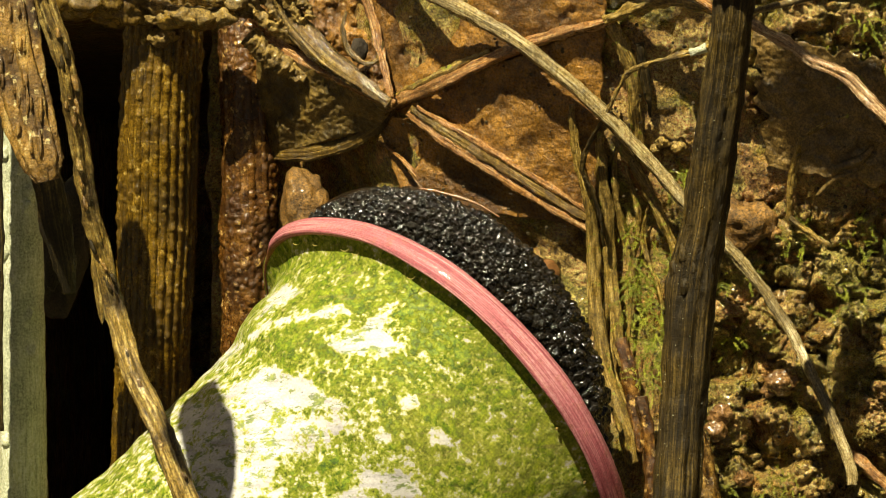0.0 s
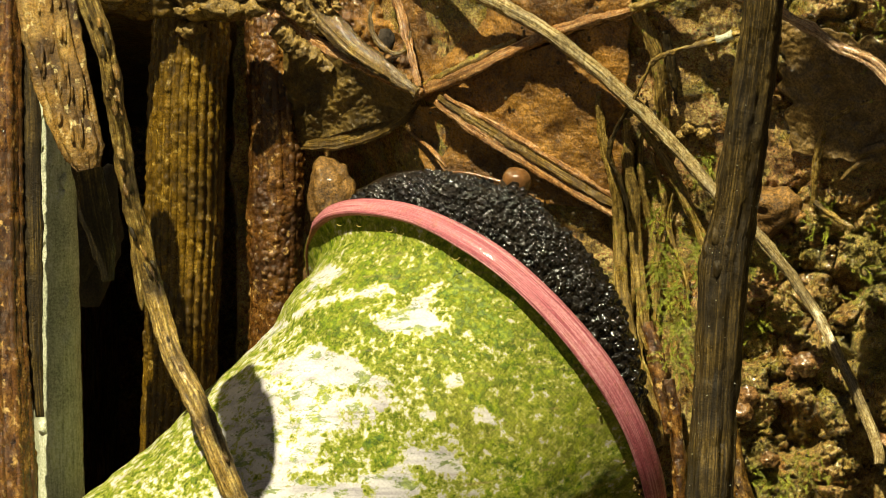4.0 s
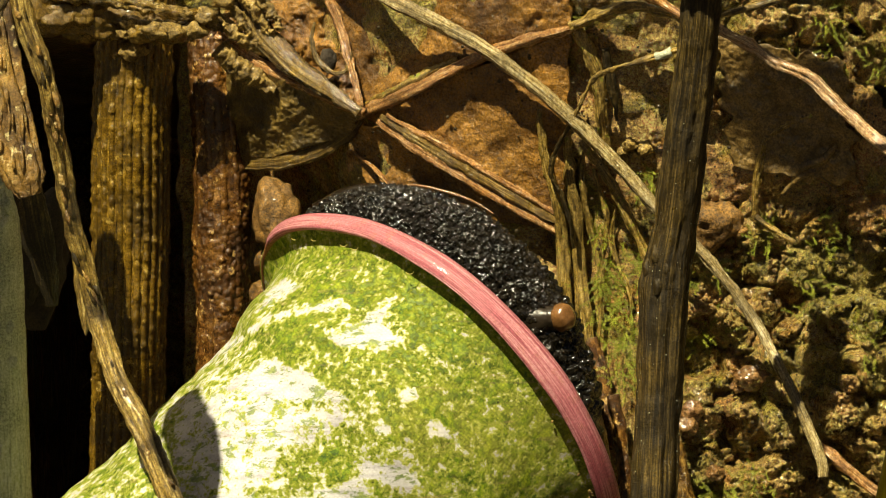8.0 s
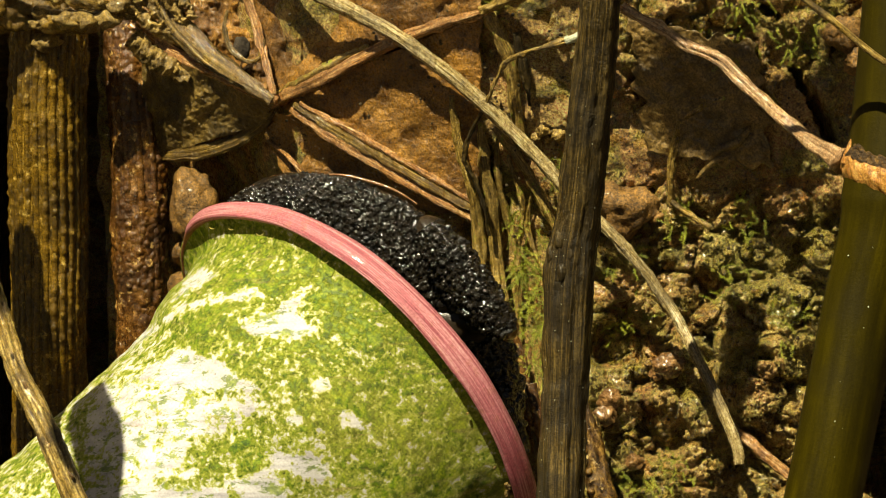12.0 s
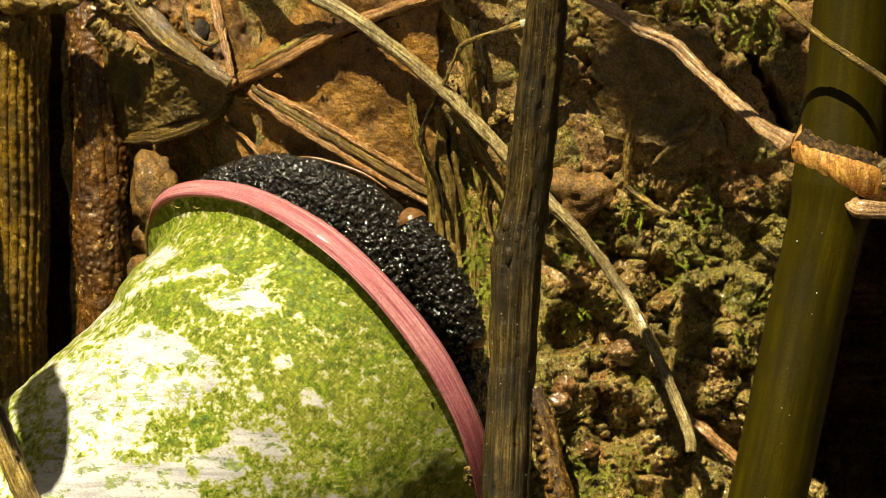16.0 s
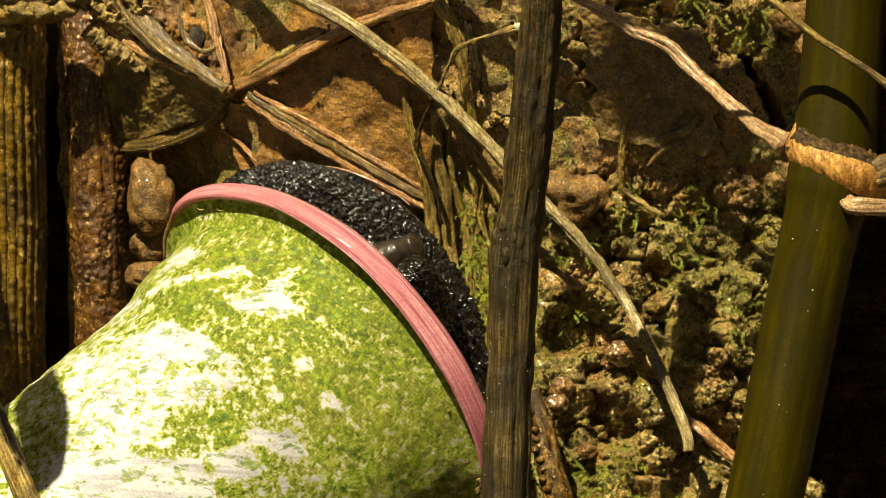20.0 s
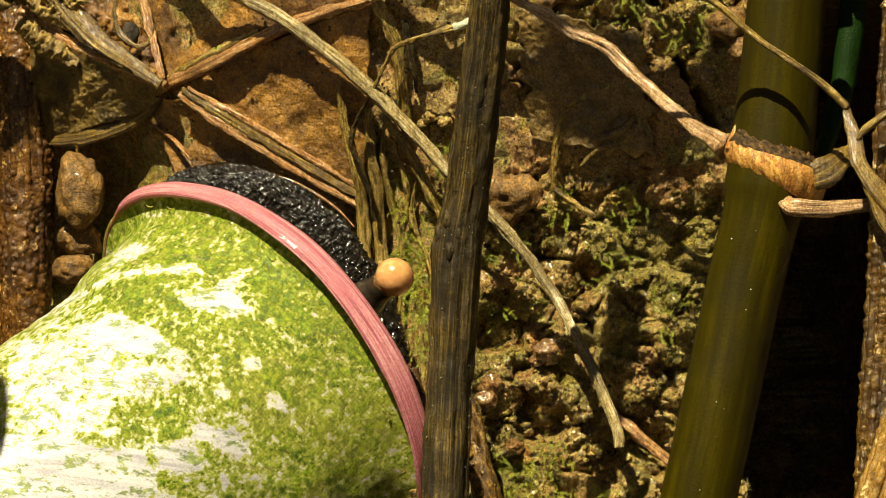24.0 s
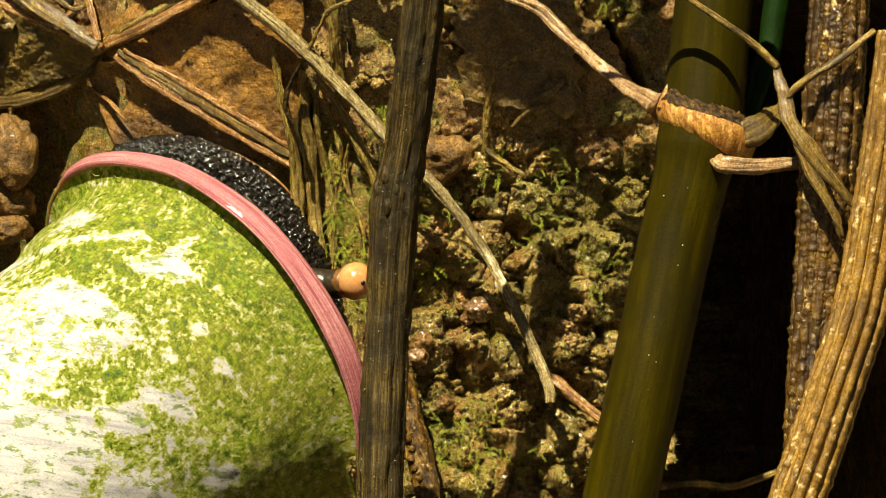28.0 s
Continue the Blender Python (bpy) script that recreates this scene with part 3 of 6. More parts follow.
P = [(-28.15, 0, 18.7), (-28.08, 0, 7.13), (-27.93, 0, -2.19), (-27.71, 0, -20.85)]
ob = stem_thing("pale_trunk", P, [1.5, 1.5, 1.55, 1.7], PALE, "pale grey-green slender trunk in front of a hollow", "plant stem", part_name="trunk", n=120, sides=48, rough=0.1, grain=0.6)
Q = spline(P, 60)
for j in range(12, 58, 3):
    c = Q[j] + np.array((0.9 * math.sin(j * 1.7), -1.35, 0.3 * math.cos(j)))
    v, f = lump(c, (0.35, 0.22, 0.5), j * 0.9, 3, 0.5)
    part("bark_flake", mesh_of("bark_flake", local(v, P[0]), f), PALE, ob)
P = [(-30.59, -10, 22.63), (-30.64, -10, 15.35), (-30.63, -10, 6.23), (-30.62, -10, -2.89), (-30.45, -10, -10.18), (-30.01, -10, -21.12)]
ob = stem_thing("brown_stem", P, [1.4, 1.4, 1.4, 1.45, 1.7, 1.8], RUSSET, "dark brown ribbed stem beside a pale trunk", "plant stem", part_name="core", n=160, sides=48, rough=0.1, grain=0.5)
rib_parts(ob, P[0], P, [1.3, 1.3, 1.3, 1.35, 1.6, 1.7], 9, RUSSET, 0.3, 0.04, 200, 12.0)
S = [(-28.98, -10, 13.87), (-28.73, -10, 8.04), (-28.67, -10, 0.75), (-28.61, -10, -6.54), (-28.27, -10, -11.59)]
add_tube(ob, P[0], "bark_strip", S, [0.3, 0.65, 0.7, 0.6, 0.3], STICK, "loose dark bark strip", n=90, sides=20, rough=0.1, grain=0.5, flat=0.5)
v, f = lump((-25.99, 6, 0.87), (2.0, 2.5, 4.2), 77.0, 4, 0.5)
c = (-25.99, 6, 0.87)
ob = thing("earth_clod", c, "dark earth clod hanging behind a dry stem", "earth clod")
part("clod", mesh_of("clod", local(v, c), f), MOULD, ob)

# dry stem in front of the hollow, with a torn sheath round its upper end
P = [(-25.64, -21.5, 23.46), (-25, -21, 19.36), (-24.35, -20.5, 15.25), (-23.22, -20, 11.61), (-22.59, -18.5, 7.39), (-21.92, -16.5, 2.43), (-21.16, -15.5, -0.66), (-20.46, -15, -3.91), (-19.29, -16, -7.66), (-17.71, -17.5, -10.76), (-16.18, -18.5, -14.41), (-14.41, -19, -18.73)]
ob = stem_thing("dry_stem", P, [0.8, 0.75, 0.7, 0.65, 0.6, 0.62, 0.6, 0.68, 0.72, 0.75, 0.72, 0.7], DRY, "flaky dry stem with a torn sheath, beside a dark hollow", "plant stem", n=260, sides=40, shape=ribs(5, 0.2, 3), rough=0.17, grain=0.4, stretch=4)
A = P[0]
random.seed(14)
Q = spline(P, 120)
for k in range(34):
    j = random.randint(8, 117)
    c = Q[j] + np.array((random.uniform(-0.45, 0.4), random.uniform(-0.7, -0.45), 0))
    v, f = lump((0, 0, 0), (random.uniform(0.10, 0.22), 0.12, random.uniform(0.3, 0.8)), k * 1.3, 2, 0.7)
    lean = np.array(Matrix.Rotation(0.18 if j < 60 else 0.42, 3, "Y"))
    part("bark_flake", mesh_of("bark_flake", local(np.asarray(v) @ lean + c, A), f), SHEATH if k % 4 else STICK, ob)
S = [(-28.71, -17.5, 24.1), (-28.17, -17.5, 19.84), (-27.14, -17.5, 14.87), (-26.35, -17.5, 10.96), (-25.49, -17.5, 7.59), (-24.86, -17.5, 5.56), (-24.52, -17.5, 4.21)]
v, f = tube(S, [2.0, 2.0, 1.9, 1.8, 1.65, 1.4, 0.7], n=240, sides=72, shape=ribs(9, 0.25, 2), rough=0.26, grain=0.45, flat=0.4, stretch=6)
part("torn_sheath", mesh_of("torn_sheath", local(v, A), f), SHEATH, ob, "torn mottled papery sheath")
for k in range(26):
    u = 0.75 * random.random()
    c = spline(S, 60)[int(59 * u)] + np.array((random.uniform(-1.3, 1.3) * (1 - 0.4 * u), -0.85 + 0.3 * u, 0))
    v, f = lump((0, 0, 0), (random.uniform(0.09, 0.18), 0.09, random.uniform(0.4, 0.9)), k * 2.1, 2, 0.7)
    part("sheath_flake", mesh_of("sheath_flake", local(np.asarray(v) + c, A), f), SHEATH, ob)
# unseen blade, added above the view to throw shade on the shell
S = [(-29.31, -40, 31.67), (-28.36, -40, 28.09), (-26.9, -40, 24.22), (-25.76, -40, 20.32), (-24.95, -40, 15.74), (-24.7, -40, 14.11)]
add_tube(ob, A, "withered_blade", S, [1.2, 1.7, 1.8, 1.75, 1.4, 0.4], DRY, "unseen blade added to shade the shell", n=80, sides=30, rough=0.2, grain=0.6, flat=0.25)
S = [(-24.9, -14, 5.36), (-24.49, -13, 2.18), (-24.01, -12, -0.67), (-23.75, -11, -2.82)]
add_tube(ob, A, "withered_blade", S, [0.9, 1.0, 0.8, 0.3], STICK, "dark withered blade", n=50, sides=24, rough=0.25, grain=0.6, flat=0.3)
S = [(-21.91, -14.5, 1.46), (-21.72, -13.8, -1.38), (-21.54, -13.4, -3.69), (-21.4, -13.4, -4.75)]
add_tube(ob, A, "splinter", S, [0.35, 0.35, 0.25, 0.05], DRY, "", n=30, sides=12, rough=0.1, grain=0.4)


# ---- dead leaf on the bank ----
def sheet(corners, nu, nv, bulge=0.0, wave=0.3, thick=0.25, seed=0.0, ragged=0.0, pits=0.0):
    """A thin four-cornered sheet (mm) with a wavy, pitted face and a ragged edge."""
    a, b, c, d = [np.array(p, float) for p in corners]
    top = []
    for j in range(nv):
        for i in range(nu):
            u, v = i / (nu - 1), j / (nv - 1)
            if ragged:
                u = u + ragged * noise.noise(Vector((v * 9, seed, 0))) * (abs(u - 0.5) * 2) ** 2
                v = v + ragged * noise.noise(Vector((u * 9, seed, 5))) * (abs(v - 0.5) * 2) ** 2
            p = (a * (1 - u) + b * u) * (1 - v) + (d * (1 - u) + c * u) * v
            q = Vector((p[0], seed, p[2]))
            lift = bulge * 4 * u * (1 - u) + wave * (noise.noise(q * 0.5) + 0.4 * noise.noise(q * 1.6) + 0.2 * noise.noise(q * 4))
            if pits:
                lift -= pits * max(0.0, 0.35 - noise.voronoi(q * 0.9)[0][0])
            top.append(p - np.array((0, lift, 0)))
    top = np.array(top)
    verts = np.vstack([top, top + (0, thick, 0)])
    m = nu * nv
    faces = [(j * nu + i, j * nu + i + 1, (j + 1) * nu + i + 1, (j + 1) * nu + i) for j in range(nv - 1) for i in range(nu - 1)]
    faces += [tuple(m + k for k in f[::-1]) for f in faces]
    edge = [i for i in range(nu)] + [j * nu + nu - 1 for j in range(1, nv)] + [(nv - 1) * nu + i for i in range(nu - 2, -1, -1)] + [j * nu for j in range(nv - 2, 0, -1)]
    for i, k in enumerate(edge):
        nx = edge[(i + 1) % len(edge)]
        faces.append((nx, k, m + k, m + nx))
    return verts, faces


O = (0, 0, 0)


def blade(parent, corners, proud, label="", nu=90, nv=60, **kw):
    v, f = sheet(hugging(corners, proud), nu, nv, **kw)
    return part("leaf_blade", mesh_of("leaf_blade", local(v, O), f), LEAF, parent, label)


def vein(parent, points, proud, radii, material=None, label="", **kw):
    return add_tube(parent, O, "vein", hugging(points, proud), radii, material or VEIN, label, **kw)


leaf = thing("dead_leaf", O, "wet orange-brown dead leaf with thick veins stuck to the bank", "leaf")
blade(leaf, [(-3.46, 4, 9.72), (10.56, -3, 14.86), (10.16, 2, 1.72), (-0.43, 4, 7.35)], 0.9, bulge=0.5, wave=0.3, thick=0.3, seed=1.0, ragged=0.02)
blade(leaf, [(-6.29, 4, 21.72), (9.56, -3, 20.9), (10.75, -3, 15.04), (-3.65, 4, 9.72)], 1.5, bulge=0.3, wave=0.35, thick=0.3, seed=2.0, ragged=0.03, pits=1.2)
blade(leaf, [(-4.6, 10, 9.0), (-1.54, 5, 8.75), (9.82, 3, 1.54), (-2.6, 9, 3.2)], 1.05, bulge=0.2, wave=0.25, thick=0.3, seed=3.0, ragged=0.02)
vein(leaf, [(-3.77, 3, 9.69), (-0.38, 2, 10.93), (3.82, 0, 12.87), (7.19, -2, 14.03), (10.13, -4, 14.74), (11.64, -4, 15.24)], 1.5, [0.5, 0.5, 0.45, 0.42, 0.35, 0.15], n=100, sides=20, shape=ribs(4, 0.25, 3), rough=0.14, grain=0.4)
vein(leaf, [(-3.45, 3, 10.26), (-1.14, 2, 11.14), (1.15, 0, 12.35), (3.02, -2, 13.17)], 1.2, [0.2, 0.35, 0.3, 0.1], MOSSY, "mossy vein", n=60, sides=14, rough=0.2, grain=0.35)
vein(leaf, [(10.56, -3, 14.94), (12.4, -4, 15.6), (14.16, -6, 16.05), (15.88, -8, 15.9), (17.9, -8, 15.05)], [1.6, 1.8, 2, 2.2, 2.4], [0.3, 0.42, 0.42, 0.38, 0.3], MOSSY, "mossy vein", n=80, sides=18, rough=0.25, grain=0.4)
vein(leaf, [(-2.39, 4, 9.16), (0.33, 3, 7.15), (3.33, 2, 5.23), (6.32, 1, 3.32), (9.67, 0, 1.34)], 1.45, [0.25, 0.40, 0.42, 0.42, 0.35], n=140, sides=22, shape=ribs(3, 0.3, 4), rough=0.14, grain=0.4, flat=0.6)
vein(leaf, [(-2.2, 3.4, 9.45), (0.7, 2.4, 7.5), (3.75, 1.4, 5.62), (6.7, 0.6, 3.78), (9.65, 0, 1.95)], 1.4, [0.2, 0.34, 0.36, 0.34, 0.25], FIBRE, "shiny wet vein", n=140, sides=18, shape=ribs(3, 0.3, 2), rough=0.14, grain=0.35, flat=0.7)
vein(leaf, [(-1.8, 3.4, 9.5), (1.1, 2.4, 7.85), (4.2, 1.4, 5.98), (7.1, 0.6, 4.2), (9.6, 0, 2.55)], 1.2, [0.15, 0.24, 0.28, 0.26, 0.15], VEIN, "", n=140, sides=14, rough=0.12, grain=0.35)
vein(leaf, [(-4.09, 5, 7.13), (-2.95, 5, 6.26), (-2.2, 4, 5.38), (-1.64, 4, 4.67)], 1.2, [0.12, 0.15, 0.15, 0.1], VEIN, "", n=40, sides=10, rough=0.08, grain=0.4)

# bundle of rotten fibres meeting the leaf's base
frond = thing("rotten_frond", O, "bundle of rotten frond fibres lying on the bank", "dead frond")
def frond_fibre(P, r, mat, lab, fl, nr):
    add_tube(frond, O, "fibre", P, r, mat, lab, n=120, sides=32, shape=ribs(nr, 0.25, 2), rough=0.14, grain=0.4, flat=fl)


frond_fibre([(-14.41, 18, 6.35), (-12.08, 14, 6.54), (-9.04, 11, 6.58), (-6.24, 9, 7.35), (-4.18, 7, 8.74), (-3.45, 5, 10.06)], [0.35, 0.45, 0.5, 0.5, 0.5, 0.4], FIBRE, "olive flat strip", 0.22, 9)
frond_fibre([(-13.35, 10, 15.61), (-10.81, 9, 13.63), (-8.08, 7.5, 12.15), (-5.37, 5.5, 10.74), (-3.27, 4, 9.72)], [0.42, 0.5, 0.5, 0.45, 0.3], VEIN, "pinkish brown fibre", 0.8, 4)
frond_fibre([(-12.05, 9, 20.24), (-10.66, 8.2, 16.25), (-8.44, 7, 13.5), (-5.74, 5, 11.34), (-3.61, 3.8, 9.79)], [0.95, 0.95, 0.85, 0.62, 0.3], FIBRE, "shiny wet fibrous strip", 0.3, 12)
frond_fibre([(-6.35, 7, 20), (-5.43, 6.4, 17.61), (-4.66, 5.8, 15.23), (-4.09, 5, 12.86), (-3.45, 4, 10.18)], [0.25, 0.36, 0.34, 0.3, 0.22], VEIN, "", 0.6, 5)
frond_fibre([(-6.59, 6.6, 16.09), (-6.77, 6.4, 14.91), (-6.4, 6, 13.53), (-5.33, 5.4, 12.51), (-4.36, 5.2, 12.79), (-4.06, 5.2, 14.03)], [0.1, 0.16, 0.18, 0.18, 0.16, 0.08], FIBRE, "thin curled fibre", 0.8, 4)
v, f = sheet([(-13.52, 13, 21.73), (-1.65, 8, 21.14), (-3.07, 6.5, 9.6), (-11.3, 11, 11.28)], 110, 110, bulge=-0.4, wave=1.1, thick=0.3, seed=4.0, ragged=0.06)
part("leaf_base", mesh_of("leaf_base", local(v, O), f), LEAF, frond, "rotten brown leaf base")
v, f = sheet([(-12.8, 10.8, 13.9), (-3.4, 4.6, 9.9), (-4.3, 7.2, 8.3), (-13.2, 15.0, 6.2)], 120, 80, bulge=0.5, wave=0.55, thick=0.3, seed=6.0, ragged=0.03)
part("leaf_base", mesh_of("leaf_base", local(v, O), f), TISSUE, frond, "olive-brown rotten leaf tissue")
# dark lump whose colour stands in for the shade of a hole
v, f = lump((-5.75, 6.9, 13.45), (0.6, 0.4, 0.8), 5.5, 3, 0.3)
part("hole_shade", mesh_of("hole_shade", local(v, O), f), MOULD, frond, "dark lump standing in for a shaded hole")
for k, (P, r) in enumerate((
        ([(-13.03, 8, 18.63), (-11.52, 8, 16.26), (-9.99, 8, 14.47)], [0.25, 0.4, 0.15]), ([(-12.41, 7.6, 19.37), (-10.71, 7.6, 17), (-9.2, 7.6, 14.63)], [0.25, 0.38, 0.15]),
        ([(-11.82, 7.4, 19.74), (-9.92, 7.4, 17.36), (-8.79, 7.4, 15.59)], [0.2, 0.35, 0.12]), ([(-13.46, 8.2, 17.09), (-11.93, 8.2, 15.42), (-9.23, 8.2, 13.68)], [0.3, 0.5, 0.15]),
        ([(-13.33, 8.6, 14.56), (-11.6, 8.6, 12.96), (-9.36, 8.6, 11.55)], [0.5, 0.75, 0.3]))):
    add_tube(frond, O, "flake", P, r, CRUST, "yellowish flaking crust", n=70, sides=22, rough=0.38, grain=0.35, seed=k * 7.0, stretch=1.5)

clay = thing("clay_patch", O, "smooth wrinkled dark clay patch on the bank", "clay")
v, f = sheet(hugging([(20.03, 0, 14.07), (28.19, 0, 12), (29.17, 0, 3.98), (21.18, 0, 5.29)], 0.3), 110, 110, bulge=0.5, wave=0.45, thick=1.2, seed=9.0, ragged=0.12)
part("clay_skin", mesh_of("clay_skin", local(v, O), f), CLAY, clay)
for P, r in (([(24.98, 0, 4.45), (25.76, 0, 5.35), (26.92, 0, 5.74), (27.77, 0, 6.6)], [0.1, 0.3, 0.28, 0.1]), ([(24.39, 0, 3.51), (25.36, 0, 4.52), (26.52, 0, 4.99)], [0.1, 0.22, 0.1])):
    add_tube(clay, O, "wrinkle", hugging(P, 0.75), r, CLAY, "", n=50, sides=16, rough=0.1, grain=0.5)

# crusted root across the top of the hollow
P = [(-26.89, 8, 19.75), (-24.55, 8, 18.53), (-20.63, 8, 18), (-16.76, 6.5, 17.1), (-14.35, 7.5, 16.52), (-12.88, 8.5, 16.15)]
root = stem_thing("crusted_root", P, [0.7, 0.6, 0.45, 0.45, 0.5, 0.4], FIBRE, "yellowish crusted root lying across the stems", "root", n=160, sides=30, rough=0.3, grain=0.5, stretch=1.5)
A = P[0]
for k, (c, r) in enumerate((
        ((-24.25, 9, 17.01), (2.6, 1.4, 1.3)), ((-21.95, 10, 16.43), (2.2, 1.4, 1.3)), ((-20, 10.5, 16.43), (2.0, 1.4, 1.1)), ((-16.86, 8.5, 15.89), (2.4, 1.4, 0.9)), ((-26.21, 9, 17.43), (2.4, 1.5, 1.8)))):
    v, f = lump(c, r, k * 3.3 + 1, 4, 0.5)
    part("earth_clot", mesh_of("earth_clot", local(v, A), f), FIBRE, root)
for k, (c, r) in enumerate((
        ((-19.19, 8.6, 16.4), 0.5), ((-18.42, 8.6, 15.87), 0.6), ((-17.48, 6.3, 15.67), 0.6), ((-16.46, 6.5, 15.67), 0.55), ((-19.21, 10, 14.53), 0.6),
        ((-19.7, 9, 15.68), 0.35), ((-14.82, 7, 15.71), 0.6), ((-14.1, 7, 16.69), 0.55), ((-15.39, 6.7, 16.89), 0.4), ((-13.4, 7.5, 18.89), 0.6), ((-12.83, 7.5, 17.69), 0.5))):
    v, f = lump(c, (r * 1.5, r, r), k * 5.1 + 2, 3, 0.6)
    part("crust_flake", mesh_of("crust_flake", local(v, A), f), CRUST, root, "pale yellow crust flake")

# stones wedged beside the russet stem
for k, (c, r) in enumerate((((-9.6, 12, 2.85), (1.6, 1.6, 2.4)), ((-9.92, 13, -2.5), (1.5, 1.4, 1.0)), ((-9.7, 13.3, -0.5), (1.5, 1.2, 1.1)))):
    v, f = lump(c, r, 20 + k * 2.7, 4, 0.28, 0.85)
    ob = thing("stone", c, "brown rough stone wedged in the bank", "stone", "stones in the bank")
    part("rock", mesh_of("rock", local(v, c), f), STONE, ob)

# ---- long pale stalk ----
P = [(-9.47, 5, 21.93), (-5.63, 4.5, 19.78), (-1.14, 4, 17.08), (2.42, 3.2, 15.13), (5.07, 2.4, 13.5), (8.79, 0.4, 10.52), (12.07, -1.6, 7.35), (14.24, -2.8, 5.01), (16.13, -3.4, 2.7), (18.64, -3.6, 0.08), (20.85, -3.8, -2.67), (22.64, -4.4, -5.45), (23.8, -5.6, -7.97), (24.98, -6.4, -10.7), (26.17, -7.4, -13.93), (26.28, -7.6, -15.15)]
P = hugging(P[:9], [2.4, 2.4, 2.5, 2.5, 2.5, 2.4, 2.3, 2.5, 3.2]) + P[9:]
ob = stem_thing("long_dry_stalk", P, [0.45, 0.5, 0.55, 0.52, 0.5, 0.5, 0.48, 0.45, 0.42, 0.4, 0.38, 0.36, 0.36, 0.38, 0.38, 0.34], TWIG, "long pale dry stalk arching down to a hooked tip", "dry stalk", n=320, sides=28, shape=ribs(6, 0.16, 5), rough=0.09, grain=0.4)
A = P[0]
v, f = lump((-1.1, 3.8, 17.15), (0.75, 0.7, 0.75), 3.1, 4, 0.6)
part("bud", mesh_of("bud", local(v, A), f), VEIN, ob, "dark shrivelled bud")
v, f = lump((-1.5, 3.8, 16.38), (0.4, 0.4, 0.5), 8.1, 3, 0.6)
part("bud", mesh_of("bud", local(v, A), f), VEIN, ob, "dark shrivelled bud")

# ---- dark upright stick ----
P = [(17.7, -24, 23.03), (17.7, -23, 17.52), (17.5, -22, 13.38), (16.85, -20.5, 7.82), (16.0, -19, 1.49), (15.36, -18.5, -2.05), (14.85, -18, -9.17), (14.35, -18, -16.28), (13.85, -18, -25.17)]
ob = stem_thing("dark_stick", P, [1.3, 1.3, 1.25, 1.35, 1.4, 1.6, 1.45, 1.5, 1.55], STICK, "dark upright dead stick with a knotty joint", "stick", part_name="bark", n=260, sides=64, shape=ribs(9, 0.09, 2), rough=0.16, grain=0.7)
A = P[0]
for k, (c, r) in enumerate((((14.24, -19, -1.24), (0.34, 0.5, 0.7)), ((15.38, -19.9, -1.19), (0.28, 0.3, 0.55)), ((14.8, -19.8, -2.31), (0.28, 0.3, 0.6)), ((14.71, -19.6, -0.32), (0.3, 0.4, 0.7)))):
    v, f = lump(c, r, 40 + k * 1.7, 3, 0.4)
    part("knot", mesh_of("knot", local(v, A), f), STICK, ob, "worn knot")
S = [(17.85, -23.4, 19.08), (17.75, -23.2, 17.69), (17.65, -23, 16.65), (17.6, -22.8, 15.67)]
add_tube(ob, A, "joint", S, [1.4, 1.75, 1.8, 1.4], DRY, "pale swollen joint", n=60, sides=40, rough=0.3, grain=0.7)

random.seed(17)
path, rad, side, front = framed(P, [1.3, 1.3, 1.25, 1.35, 1.4, 1.6, 1.45, 1.5, 1.55], 400)
grains = []
for k in range(120):
    i, a = random.randint(120, 395), random.uniform(-2.9, 0.1)
    r = random.uniform(0.016, 0.04)
    way = side[i] * math.cos(a) + np.array((0, -1, 0)) * abs(math.sin(a))
    grains.append(lump(path[i] + way * rad[i] * 1.0, (r, r, r), k * 0.9, 1, 0.4))
v = np.vstack([g[0] for g in grains])
f = [tuple(q + n * len(grains[0][0]) for q in t) for n, g in enumerate(grains) for t in g[1]]
tagged(part("dust", mesh_of("dust", local(v, A), f), PALE, ob, "pale grains of dust"), kind="stuff")

# ---- green culm with its node ----
P = [(36.95, -18, 17.16), (36.39, -18, 12.02), (35.88, -18, 7.62), (35.46, -18, 4.14), (35.05, -18, 1.4), (34.58, -18, -0.61), (33.4, -18, -5.17), (32.3, -18, -9.91), (31.12, -18, -15.01), (29.87, -18, -20.09), (27.21, -18, -31.7)]
culm = stem_thing("green_culm", P, [2.5, 2.5, 2.55, 2.65, 2.7, 2.45, 2.4, 2.4, 2.4, 2.4, 2.4], CULM, "olive-green jointed culm with a brown papery node", "plant stem", part_name="internode", n=160, sides=64, rough=0.02, grain=2)
A = P[0]


C_NODE = Vector((35.60, -18, 2.9))


